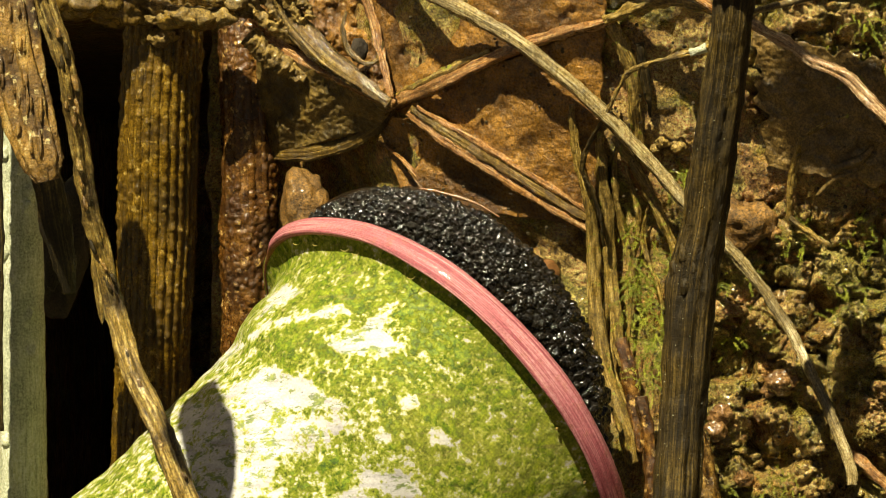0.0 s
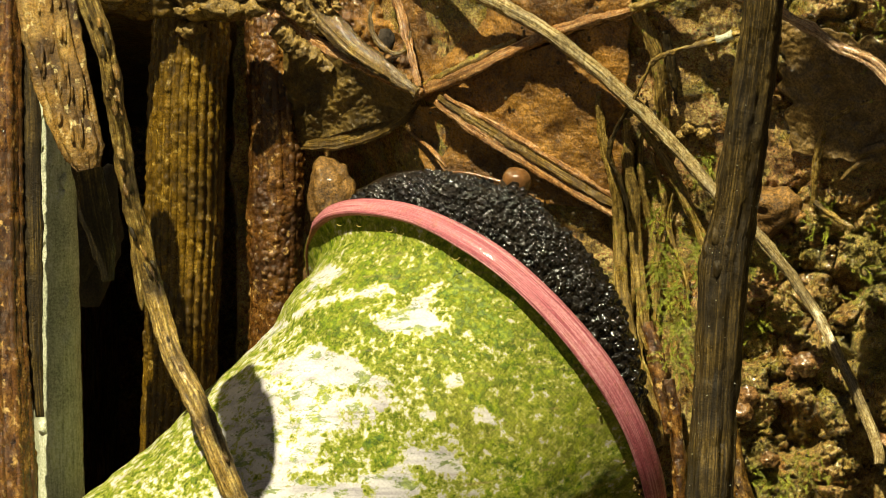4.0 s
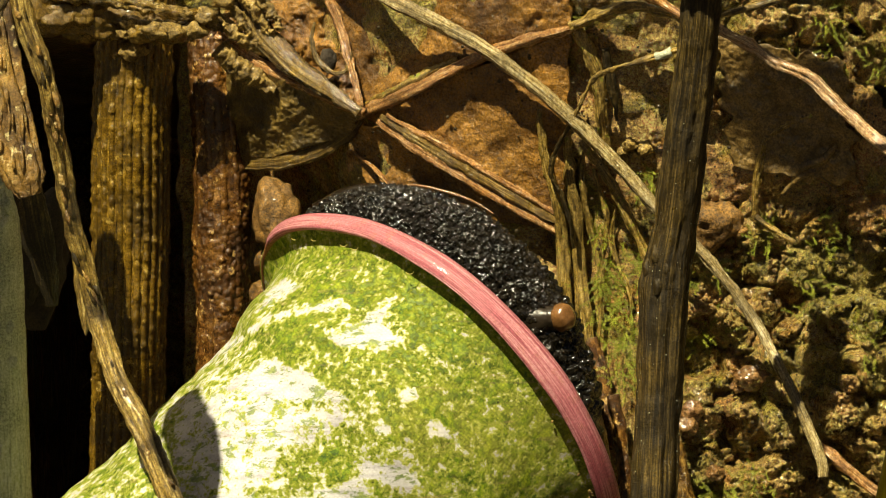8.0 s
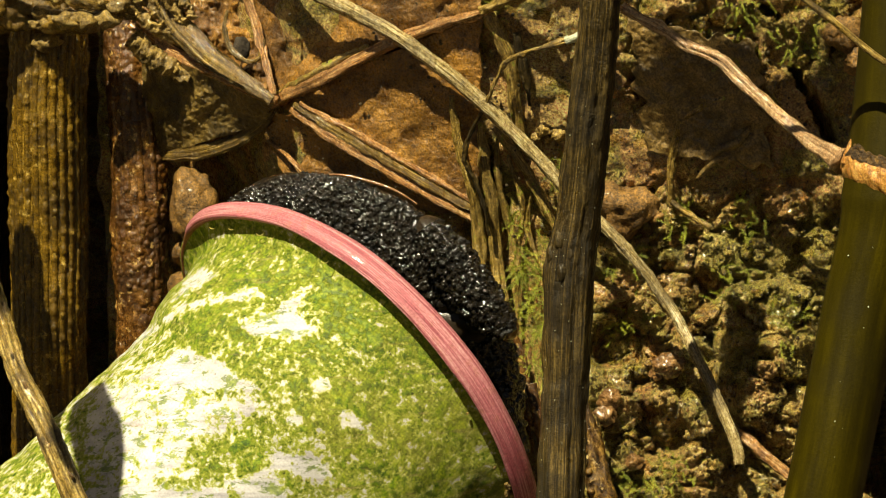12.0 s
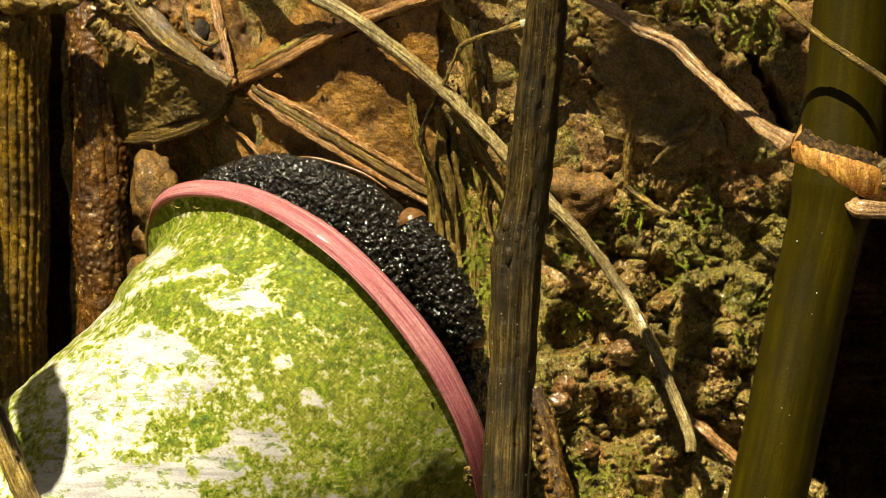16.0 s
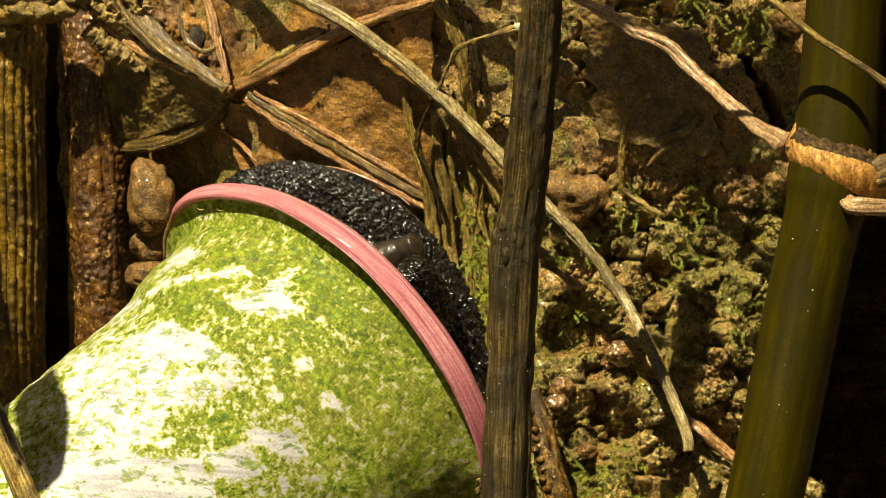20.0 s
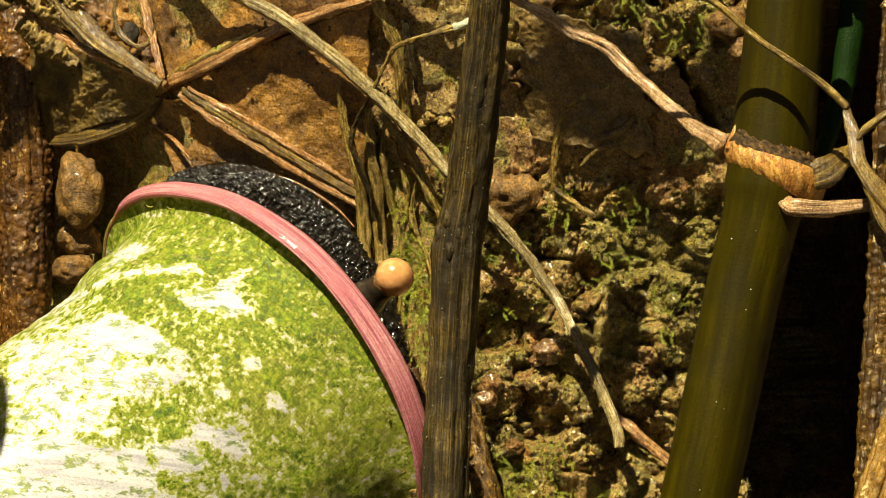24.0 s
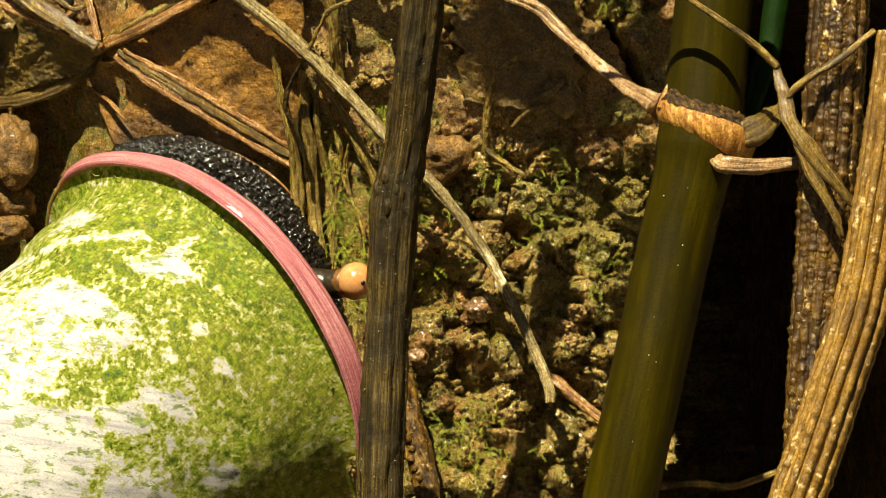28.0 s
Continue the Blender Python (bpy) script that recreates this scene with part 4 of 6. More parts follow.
def node_ring(low, high, m=26):
    """Part of the swollen joint set aslant round the culm, from the share low to the share high of its height."""
    c = C_NODE
    n = 300
    verts = []
    for i in range(n):
        a = i / n * 2 * math.pi
        x, y = math.cos(a), -math.sin(a)
        rag = 0.40 * noise.noise(Vector((x * 1.4, y * 1.4, 1))) + 0.10 * noise.noise(Vector((x * 5, y * 5, 1)))
        for j in range(m):
            v = low + (high - low) * j / (m - 1)
            fold = 3.0 if v < 0.6 else 11.0
            crease = noise.noise(Vector((x * 6 + v * 4, y * 6, v * fold))) + 0.5 * noise.noise(Vector((x * 14 + v * 8, y * 14, v * fold * 1.7)))
            r = 2.42 + 0.95 * math.sin(math.pi * min(1.0, v * 1.02)) ** 0.9 * (1.0 - 0.45 * v) + (0.06 + 0.10 * v) * crease
            z = -1.7 + v * 3.3 - 0.40 * x * 2.6 + rag * (0.3 + 0.7 * math.sin(math.pi * v))
            verts.append((c.x + x * r, c.y + y * r, c.z + z))
    faces = []
    for i in range(n):
        k = (i + 1) % n
        for j in range(m - 1):
            faces.append((i * m + j, k * m + j, k * m + j + 1, i * m + j + 1))
    return np.array(verts), faces


def ring_part(name, low, high, material, label):
    v, f = node_ring(low, high)
    me = mesh_of(name, local(v, A), f)
    uv = me.uv_layers.new(name="sweep")
    for loop in me.loops:
        i, j = divmod(loop.vertex_index, 26)
        uv.data[loop.index].uv = (i / 300 * 0.018, j / 26 * 0.002 + i / 300 * 0.004)
    part(name, me, material, culm, label)


ring_part("node_sheath", 0.0, 0.62, NODE, "swollen orange-brown papery sheath")
ring_part("leaf_scar", 0.61, 1.0, SCAR, "dark fibrous wrinkled scar")
P = [(32.49, -17.6, 4.1), (31.95, -17, 4.55), (30.52, -15, 5.72), (28.55, -13, 7.7), (26.86, -12, 9.5), (25.67, -11.2, 10.83), (24.46, -10.6, 11.51), (23.41, -10, 12.04), (21.84, -9, 13.22), (19.54, -8, 14.62)]
add_tube(culm, A, "side_branch", P, [0.95, 0.7, 0.52, 0.5, 0.5, 0.45, 0.4, 0.38, 0.38, 0.35], BRANCH, "dry pinkish side branch", n=160, sides=24, shape=ribs(4, 0.25, 3), rough=0.14, grain=0.45)
P = [(35.42, -18, 1.4), (35.98, -20.6, 0.25), (36.81, -21.2, 0.04), (38.66, -21, -0.05), (40.54, -20.6, 0.13), (42.22, -20.4, 0.3), (45.4, -20, 0.17)]
add_tube(culm, A, "side_branch", P, [0.3, 0.6, 0.62, 0.55, 0.45, 0.45, 0.4], BRANCH, "dry pinkish side branch", n=80, sides=24, shape=ribs(4, 0.3, 2), rough=0.1, grain=0.5, flat=0.7)
P = [(32.75, -18.5, 3.89), (32.89, -18.6, 4.69), (33.05, -18.6, 5.41)]
add_tube(culm, A, "bud_spike", P, [0.4, 0.25, 0.05], NODE, "", n=20, sides=12, rough=0.05, grain=0.5)
P = [(37.39, -19.8, 1.84), (38.5, -19.8, 2.3), (39.55, -19.2, 3.01), (40.23, -18.6, 3.66), (40.41, -18.4, 4.18)]
add_tube(culm, A, "bract", P, [0.9, 1.15, 0.85, 0.5, 0.1], FIBRE, "dark dry bract beside the node", n=50, sides=22, shape=ribs(4, 0.25), rough=0.14, grain=0.4, flat=0.6)

# broad unseen leaf, added up the sun's line only to shade the clay
C = Vector((26.8, -4.8, 6.6)) + SUN_DIR * 70
S = [C + Vector((dx, 0, -0.5 * dx + dz)) for dx, dz in ((-7, 1.5), (-4.5, 0.6), (-1, 0), (2.5, 0.2), (6, 0.4), (9.5, 0))]
add_tube(culm, A, "leaf_blade", S, [0.4, 1.4, 2.0, 2.3, 2.0, 0.8], DRY, "unseen leaf added overhead to shade the clay", n=90, sides=40, rough=0.8, grain=1.6, flat=0.10, stretch=1.2)

# small droplets and dust on the culm
random.seed(5)
for k in range(26):
    t = random.random()
    xx, yy = 1230 - 100 * t + random.uniform(-45, 50), 360 + 480 * t
    c = Vector((32.3, -18, -9.91)) + Vector(((xx - 1220) * 0.0358, 0, (600 - yy) * 0.0358))
    ax = Vector((32.3, -18, -9.91)) + Vector(((1220 - (yy - 600) * 0.22 - 1220) * 0.0358, 0, 0))
    dx = c.x - ax.x
    if abs(dx) > 2.0:
        continue
    c.y = -18 - math.sqrt(2.4 ** 2 - dx ** 2)
    r = random.uniform(0.025, 0.065)
    v, f = lump(c, (r, r * 0.6, r), k, 1, 0.2)
    part("water_drop", mesh_of("water_drop", local(v, A), f), PALE, culm)

# ---- things about the culm ----
P = [(18.19, -20.5, 14.31), (19.7, -20.5, 14.75), (22.24, -20.5, 15.36), (24.77, -21.6, 16), (26.76, -22.6, 16.41), (28.48, -23.2, 15.43), (30.05, -23.4, 13.88), (32.48, -23.2, 11.84)] + [(34.38, -23, 10.25), (36.35, -23, 8.9), (38.34, -22.8, 7.41), (39.58, -22.6, 6.19)]
ob = stem_thing("thin_twig", P, [0.15, 0.2, 0.22, 0.24, 0.26, 0.24, 0.22, 0.22, 0.22, 0.22, 0.24, 0.28], DRY, "thin dry twig arching in front of the green culm", "twig", part_name="shoot", n=140, sides=14, rough=0.05, grain=0.4)
A = P[0]
S = [(39.44, -22.4, 6.56), (39.69, -23, 5.26), (39.88, -23.8, 3.77), (40.09, -24.4, 2.48), (41.37, -24.8, 0.48), (42.78, -24.8, -1.32), (44.58, -24.6, -3.48)]
add_tube(ob, A, "withered_leaf", S, [0.2, 0.4, 0.5, 0.55, 0.6, 0.45, 0.15], FIBRE, "dark brown withered curled leaf", n=70, sides=20, shape=ribs(3, 0.3, 4), rough=0.12, grain=0.5, flat=0.4)
S = [(45.5, -24.6, 8.33), (43.3, -24.6, 6.56), (41.51, -24.4, 5.52), (40.48, -24, 4.73), (39.99, -23.8, 4.13)]
add_tube(ob, A, "shoot", S, [0.2, 0.22, 0.24, 0.24, 0.1], DRY, "", n=60, sides=14, rough=0.05, grain=0.4)
S = [(40.06, -24.2, 2.67), (40.62, -24.6, 1.04), (41.35, -24.8, -0.77), (42.4, -24.8, -2.75), (43.3, -24.6, -4.72)]
add_tube(ob, A, "withered_leaf", S, [0.2, 0.38, 0.42, 0.36, 0.12], FIBRE, "dark brown withered curled leaf", n=60, sides=20, shape=ribs(3, 0.3, 4), rough=0.12, grain=0.5, flat=0.4)
P = [(21.01, -8, 18), (23.39, -8.5, 17.94), (25.94, -9, 17.72), (28.56, -9, 17.83), (31.17, -9, 18.09), (33.98, -9, 18.49)]
stem_thing("straw", P, [0.3, 0.4, 0.42, 0.4, 0.35, 0.3], TWIG, "pale straw lying across the bank", "straw", n=80, sides=20, shape=ribs(4, 0.2), rough=0.12, grain=0.4)
P = [(9.96, -6, 19.9), (11.97, -6.5, 18.45), (13.79, -7, 17.42), (15.8, -7.5, 16.47), (17.79, -8, 15.18), (19.6, -8.5, 14.49)]
stem_thing("pinkish_stalk", P, [0.35, 0.4, 0.42, 0.4, 0.3, 0.2], VEIN, "pinkish dry stalk lying on mossy earth", "dry stalk", n=90, sides=20, shape=ribs(4, 0.25, 2), rough=0.14, grain=0.4)
P = [(42.29, -9, 15.01), (41.73, -9, 11.22), (41.23, -9, 8.19), (40.49, -10, 6.24), (39.55, -11, 3.55)]
stem_thing("green_shoot", P, [0.9, 0.85, 0.8, 0.7, 0.4], MOSS_STEM, "bright green young shoot behind the culm", "plant stem", n=60, sides=28, rough=0.05, grain=0.7)
P = [(44.14, -22, 14.52), (43.56, -22, 8), (43.05, -21.5, 0.79), (42.5, -21, -6.44), (41.53, -21, -14.39), (40.82, -21, -24.5)]
ob = stem_thing("bumpy_stem", P, [1.7, 1.75, 1.75, 1.6, 1.3, 1.1], BUMPY, "dark brown ribbed stem with wet shining bumps", "plant stem", part_name="core", n=160, sides=40, rough=0.05, grain=0.5)
rib_parts(ob, P[0], P, [1.7, 1.75, 1.75, 1.6, 1.3, 1.1], 13, BUMPY, 0.30, 0.10, 420, 4.0)
v, f = pimpled(P, [1.72, 1.77, 1.77, 1.62, 1.32, 1.1], 480, 150, 1.0, 0.10, 0.30, rough=0.10)
part("grainy_skin", mesh_of("grainy_skin", local(v, P[0]), f), BUMPY, ob)
P = [(47.33, -25, 8.07), (46.5, -25, 2.35), (45.5, -25, -3.35), (44.31, -25, -9.04), (42.6, -25, -14), (41.09, -25, -18.24), (39.77, -25, -21.77), (36.93, -25, -30.58)]
ob = stem_thing("golden_stem", P, [1.5, 1.6, 1.6, 1.6, 1.6, 1.6, 1.6, 1.6], GOLD, "golden-brown ribbed stem leaning over the dark hollow", "plant stem", part_name="core", n=160, sides=60, shape=ribs(9, 0.1), rough=0.08, grain=0.4)
rib_parts(ob, P[0], P, [1.5, 1.6, 1.6, 1.6, 1.6, 1.6, 1.6, 1.6], 13, GOLD, 0.30, 0.02, 260, 8.0)

P = [(33.5, 12, -21.9), (36, 12, -21.6), (38.6, 12, -21.4), (41.1, 12, -21.7), (43.1, 12, -21.2), (46, 12, -20.2)]
stem_thing("thin_stalk", P, [0.25, 0.28, 0.3, 0.3, 0.28, 0.25], DRY, "thin dry stalk in the dark hollow", "dry stalk", n=60, sides=14, rough=0.05, grain=0.4)

# ---- mossy fibres hanging on the bank ----
fib = thing("mossy_roots", O, "mossy brown hanging roots and fibres on the bank", "roots")
def bank_root(P, pr, r, mat, lab, fl):
    add_tube(fib, O, "root", hugging(P, pr), r, mat, lab, n=120, sides=22, shape=ribs(4, 0.2, 3), rough=0.16, grain=0.4, flat=fl)


bank_root([(8.4, 0, 9.54), (8.93, 0, 5.92), (9.64, 0, 3.39), (9.99, 0, 0.34), (10.07, 0, -3.31), (10.51, 0, -5.83), (10.92, 0, -8.31), (11.92, 0, -11.3), (12.62, 0, -14.32)], 1.6, [0.2, 0.35, 0.4, 0.5, 0.5, 0.5, 0.45, 0.5, 0.5], MOSSY, "", 0.8)
bank_root([(10.43, 0, 8.48), (9.79, 0, 7.23), (9.31, 0, 6.1), (9.18, 0, 5.08), (9.8, 0, 3.96), (10.45, 0, 2.08), (10.71, 0, 0.18)], 2.3, [0.14, 0.14, 0.15, 0.16, 0.14, 0.14, 0.1], STICK, "thin dark root", 1.0)
bank_root([(10.34, 0, 7.79), (10.57, 0, 4.52), (10.98, 0, 2.26), (11.14, 0, -1.09), (11.53, 0, -4.41), (11.96, 0, -7.84)], 1.0, [0.25, 0.45, 0.5, 0.45, 0.4, 0.35], MOSSY, "flat mossy strip", 0.5)
bank_root([(11.24, 0, 7.39), (13.06, 0, 4.88), (14.26, 0, 2.46), (15.36, 0, 0.08), (16.07, 0, -2.22)], 1.2, [0.3, 0.35, 0.4, 0.35, 0.3], MOSSY, "flat mossy strip", 0.5)
bank_root([(10.84, 0, 15.2), (11.82, 0, 13.09), (12.36, 0, 11.56), (12.71, 0, 8.32), (13, 0, 5.84)], 1.0, [0.5, 0.5, 0.5, 0.45, 0.3], MOSSY, "", 0.6)
bank_root([(12.82, 0, 13.45), (13.23, 0, 11.16), (13.63, 0, 8.68)], 1.1, [0.3, 0.3, 0.1], STICK, "dark root", 0.7)
bank_root([(18.07, 0, 13.27), (16.15, 0, 12.74), (14.01, 0, 12.25), (12.17, 0, 11.56), (11.38, 0, 10.24), (10.66, 0, 8.74)], 2.6, [0.22, 0.2, 0.16, 0.16, 0.14, 0.1], DRY, "thin forked root", 1.0)
bank_root([(13.17, 0, -9.77), (13.57, 0, -12.44), (13.82, 0, -15.49), (13.9, 0, -18.54)], 2.2, [0.5, 0.45, 0.5, 0.5], RUSSET, "", 0.8)
bank_root([(11.88, 0, -5.94), (12.37, 0, -8.23), (12.84, 0, -10.9), (13.17, 0, -13.57)], 0.9, [0.5, 0.6, 0.5, 0.5], RUSSET, "", 0.5)
bank_root([(23.32, 0, 7.34), (22.9, 0, 5.25), (22.67, 0, 3.35), (22.68, 0, 2.02)], 0.6, [0.25, 0.25, 0.25, 0.2], MOSSY, "thin root on the clay", 0.8)
bank_root([(23.32, 0, 7.34), (24.87, 0, 8.18), (26.6, 0, 8.8)], 0.5, [0.25, 0.22, 0.1], MOSSY, "thin root on the clay", 0.8)
bank_root([(22.68, 0, 2.02), (23.77, 0, 1.24), (25.28, 0, 0.25)], 0.9, [0.2, 0.2, 0.1], DRY, "", 0.8)
for x0, z0, x1, z1, r in ((11.5, 7.2, 12.6, -6, 0.22), (12.3, 5.5, 13.2, -3.5, 0.18), (10.3, 1.5, 11.4, -9.5, 0.24), (13.4, 3.0, 14.4, -5.5, 0.16), (10.9, -4.0, 12.6, -12.5, 0.22)):
    line = [(x0 + (x1 - x0) * u + 0.35 * math.sin(7 * u + 3 * x0), 0, z0 + (z1 - z0) * u) for u in np.linspace(0, 1, 7)]
    bank_root(line, 0.7, [r * 0.6, r, r * 1.1, r, r * 0.6], MOSSY, "", 0.8)
stump = hugging([(16, 0, 12.7), (16.96, 0, 12.99)], 2.8)
add_tube(fib, O, "root_tip", stump, [0.28, 0.3], PALE, "pale broken root end", n=16, sides=14, rough=0.12, grain=0.3)

# bumpy golden frond and a broken twig low on the bank
P = hugging([(16.46, 0, -10.93), (16.79, 0, -12.99), (17.25, 0, -15.55), (17.86, 0, -18.07), (18.4, 0, -20.7), (18.78, 0, -23.69)], 2.5)
ob = stem_thing("curled_frond", P, [0.4, 0.8, 0.9, 0.9, 0.9, 0.8], BUMPY, "golden-brown curled frond with a row of bumps, low on the bank", "dead frond", part_name="strip", n=90, sides=28, rough=0.14, grain=0.4, flat=0.5)
Q = spline(P, 40)
for k in range(6, 38, 2):
    c = Q[k] + np.array((-0.55 - 0.15 * math.sin(k), -0.3, 0))
    v, f = lump(c, (0.3, 0.28, 0.26), k * 1.3, 2, 0.4)
    part("bump", mesh_of("bump", local(v, P[0]), f), BUMPY, ob)
P = hugging([(25.95, 0, -12.65), (27.23, 0, -13.87), (28.51, 0, -15.02), (30.34, 0, -16.56)], 1.4)
stem_thing("broken_twig", P, [0.35, 0.42, 0.42, 0.4], VEIN, "short broken twig lying on mossy clods", "twig", n=50, sides=20, shape=ribs(4, 0.25), rough=0.14, grain=0.4)

# pebbles and pellets
PEBBLES = (
    ((14.44, 0, 7.1), 0.42, 0.9, CRUST, "pale earthy pellet on the bank"), ((13.97, 0, 6.65), 0.3, 0.9, CRUST, "pale earthy pellet on the bank"), ((14.73, 0, 6.49), 0.3, 0.9, CRUST, "pale earthy pellet on the bank"),
    ((15.5, 0, 6.85), 0.55, 0.6, CRUST, "pale earthy pellet on the bank"), ((22.42, 0, -8.75), 0.95, 0.7, WET, "wet shining reddish pebble"), ((21.57, 0, -9.34), 0.5, 0.9, WET, "wet shining reddish pebble"),
    ((18.44, 0, -10.98), 0.75, 1.2, WET, "wet shining pebble in moss"), ((18.12, 0, -12.01), 0.7, 1.2, WET, "wet shining pebble in moss"), ((19.42, 0, 1.83), 2.0, 0.1, STONE, "smooth wet brown stone set in the bank"),
    ((23.07, 0, -0.43), 0.55, 0.6, STONE, "small brown stone in moss"), ((21.8, 0, 1.1), 0.5, 0.6, STONE, "small brown stone in moss"), ((19.91, 0, -15.2), 0.55, 1.0, WET, "wet shining pebble in moss"),
    ((34.77, 0, 10.62), 1.0, 0.8, STONE, "brown angular stone beside a culm"), ((33.74, 0, 12.39), 1.2, 0.6, STONE, "brown angular stone beside a culm"), ((34.85, 0, 8.39), 0.45, 1.2, CRUST, "pale earthy pellet on the bank"))
for k, (c, r, pr, mat, lab) in enumerate(PEBBLES):
    c = on_bank(c[0], c[2], pr * r)
    v, f = lump(c, (r * 1.1, r * 0.9, r * 0.95), 60 + k * 1.9, 4, 0.4)
    ob = thing("pebble", c, lab, "pebble", "pebbles on the bank")
    part("rock", mesh_of("rock", local(v, c), f), mat, ob)


# ---- crumbs of earth, moss ----
def joined(pieces):
    verts, faces, base = [], [], 0
    for v, f in pieces:
        verts.append(np.asarray(v, float))
        faces += [tuple(i + base for i in q) for q in f]
        base += len(v)
    return np.vstack(verts), faces


def crumb_field():
    random.seed(11)
    out = []
    while len(out) < 1500:
        x, z = random.uniform(14, 37.5), random.uniform(-21, 17)
        w = smooth_step(15, 20, x) * smooth_step(5, 0, z) + 0.35 * smooth_step(20, 24, x) * smooth_step(9, 12, z)
        if random.random() > w:
            continue
        r = 0.06 + 0.26 * random.random() ** 3
        out.append(lump(on_bank(x, z, r * 0.3), (r * random.uniform(0.8, 1.3), r, r * random.uniform(0.7, 1.1)), len(out) * 0.37, 2, 1.1))
    return joined(out)


v, f = crumb_field()
ob = new("earth_crumbs", mesh_of("earth_crumbs", v * MM, f))
ob.data.materials.append(EARTH)
tagged(ob, "loose brown crumbs of earth on the bank", "earth", kind="stuff")


def leaflet(p, way, length, width):
    """One moss leaf: a thin folded blade of four faces."""
    way = np.asarray(way, float)
    way /= np.linalg.norm(way) + 1e-9
    side = np.cross(way, (0.2, 1, 0.1))
    side /= np.linalg.norm(side) + 1e-9
    up = np.cross(side, way)
    p = np.asarray(p, float)
    a, b = p + way * length * 0.5 + side * width, p + way * length * 0.5 - side * width
    tip, keel = p + way * length, p + way * length * 0.45 + up * width * 0.6
    return np.array([p, a, tip, b, keel]), [(0, 1, 4), (1, 2, 4), (2, 3, 4), (3, 0, 4)]


def moss_shoots():
    random.seed(21)
    out = []
    spots = MOSS_SPOTS
    for (x, z), size, count in spots:
        for _ in range(int(count * 3.2)):
            bx, bz = x + random.gauss(0, size), z + random.gauss(0, size)
            p = np.array(on_bank(bx, bz, 1.2 if bx < 15.5 and bz < 2 else 0.1))
            d = np.array((random.gauss(0, 0.8), -0.8, random.gauss(0.1, 0.8)))
            d /= np.linalg.norm(d)
            n = random.randint(5, 14)
            for i in range(n):
                d = d + np.array((random.gauss(0, 0.12), 0.04, random.gauss(-0.04, 0.12)))
                d /= np.linalg.norm(d)
                p = p + d * 0.12
                for s in (-1, 1, 0):
                    w = d + np.array((s * 0.9 * d[2] + random.gauss(0, 0.25), random.gauss(0, 0.3), -s * 0.9 * d[0] + random.gauss(0, 0.25)))
                    out.append(leaflet(p, w, random.uniform(0.10, 0.26), random.uniform(0.010, 0.024)))
    return joined(out)


MOSS_BY_ROOTS = (((12.85, 0, -1.39), 0.6, 7), ((13.18, 0, -3.87), 0.7, 11), ((13.71, 0, -5.97), 0.8, 15), ((13.47, 0, -8.06), 0.7, 14), ((14.95, 0, -1.05), 0.6, 8), ((15.65, 0, 4.95), 0.25, 4), ((12.33, 0, 0.9), 0.4, 5), ((14.46, 0, -2.95), 0.8, 10), ((12.65, 0, -2.15), 0.3, 6))
MOSS_LOW = (((19.76, 0, -5.96), 0.5, 12), ((19.29, 0, -2.02), 0.6, 7), ((20.02, 0, -18.68), 0.6, 12), ((22.25, 0, -18.91), 0.8, 12), ((25.24, 0, -18.98), 0.7, 10), ((20.45, 0, -16.26), 0.7, 8), ((23.46, 0, 0.5), 0.5, 6), ((26.55, 0, -3.31), 0.8, 8), ((30.03, 0, -6.01), 0.6, 8))
MOSS_HIGH = (((27.94, 0, 0.39), 0.9, 8), ((26.07, 0, 11.85), 0.6, 8), ((31.08, 0, 12.16), 0.9, 12), ((27.65, 0, 14.51), 0.9, 10), ((17.33, 0, 18.11), 0.7, 8), ((11.52, 0, 14.75), 0.5, 6), ((17.46, 0, -16.19), 0.4, 6), ((23.08, 0, -15.57), 0.8, 8), ((15.43, 0, 3.69), 0.3, 5))
MOSS_SPOTS = [((p[0], p[2]), s, c) for p, s, c in MOSS_BY_ROOTS + MOSS_LOW + MOSS_HIGH]
v, f = moss_shoots()
ob = new("moss", mesh_of("moss", v * MM, f, smooth=False))
ob.data.materials.append(MOSS)
tagged(ob, "bright green feathery moss shoots on the bank", "moss", kind="stuff")


def fuzz():
    """Short dry rootlets and moss threads that roughen the clods."""
    random.seed(31)
    out = []
    while len(out) < 26000:
        x, z = random.uniform(12, 37), random.uniform(-21, 17)
        w = smooth_step(12, 15, x) * smooth_step(6, 0, z) + 0.7 * smooth_step(19, 23, x) * smooth_step(8, 11, z - 0.2 * (x - 25))
        w *= max(0.0, 0.25 + 1.9 * noise.noise(Vector((x * 0.45, 9, z * 0.45))))
        if random.random() > w:
            continue
        d = (random.gauss(0, 0.9), -random.uniform(0.2, 1.0), random.gauss(0, 0.9))
        out.append(leaflet(on_bank(x, z, 0.0), d, random.uniform(0.12, 0.45), random.uniform(0.008, 0.022)))
    return joined(out)


v, f = fuzz()
ob = new("moss_threads", mesh_of("moss_threads", v * MM, f, smooth=False))
ob.data.materials.append(FUZZ)
tagged(ob, "yellowish dry moss threads and rootlets on clods", "moss", kind="stuff")

def drops():
    """Beads of water on the clods, the leaf and its veins."""
    random.seed(41)
    out = []
    for k in range(1100):
        if k % 3:
            x, z = random.uniform(15, 36), random.uniform(-18, 15)
        else:
            x, z = random.uniform(-8, 15), random.uniform(0, 16)
        r = 0.035 + 0.11 * random.random() ** 4
        out.append(lump(on_bank(x, z, 0.25 + 0.4 * r + (0.9 if x < 15 else 0.0)), (r, r, r), k * 0.7, 2, 0.25))
    return joined(out)


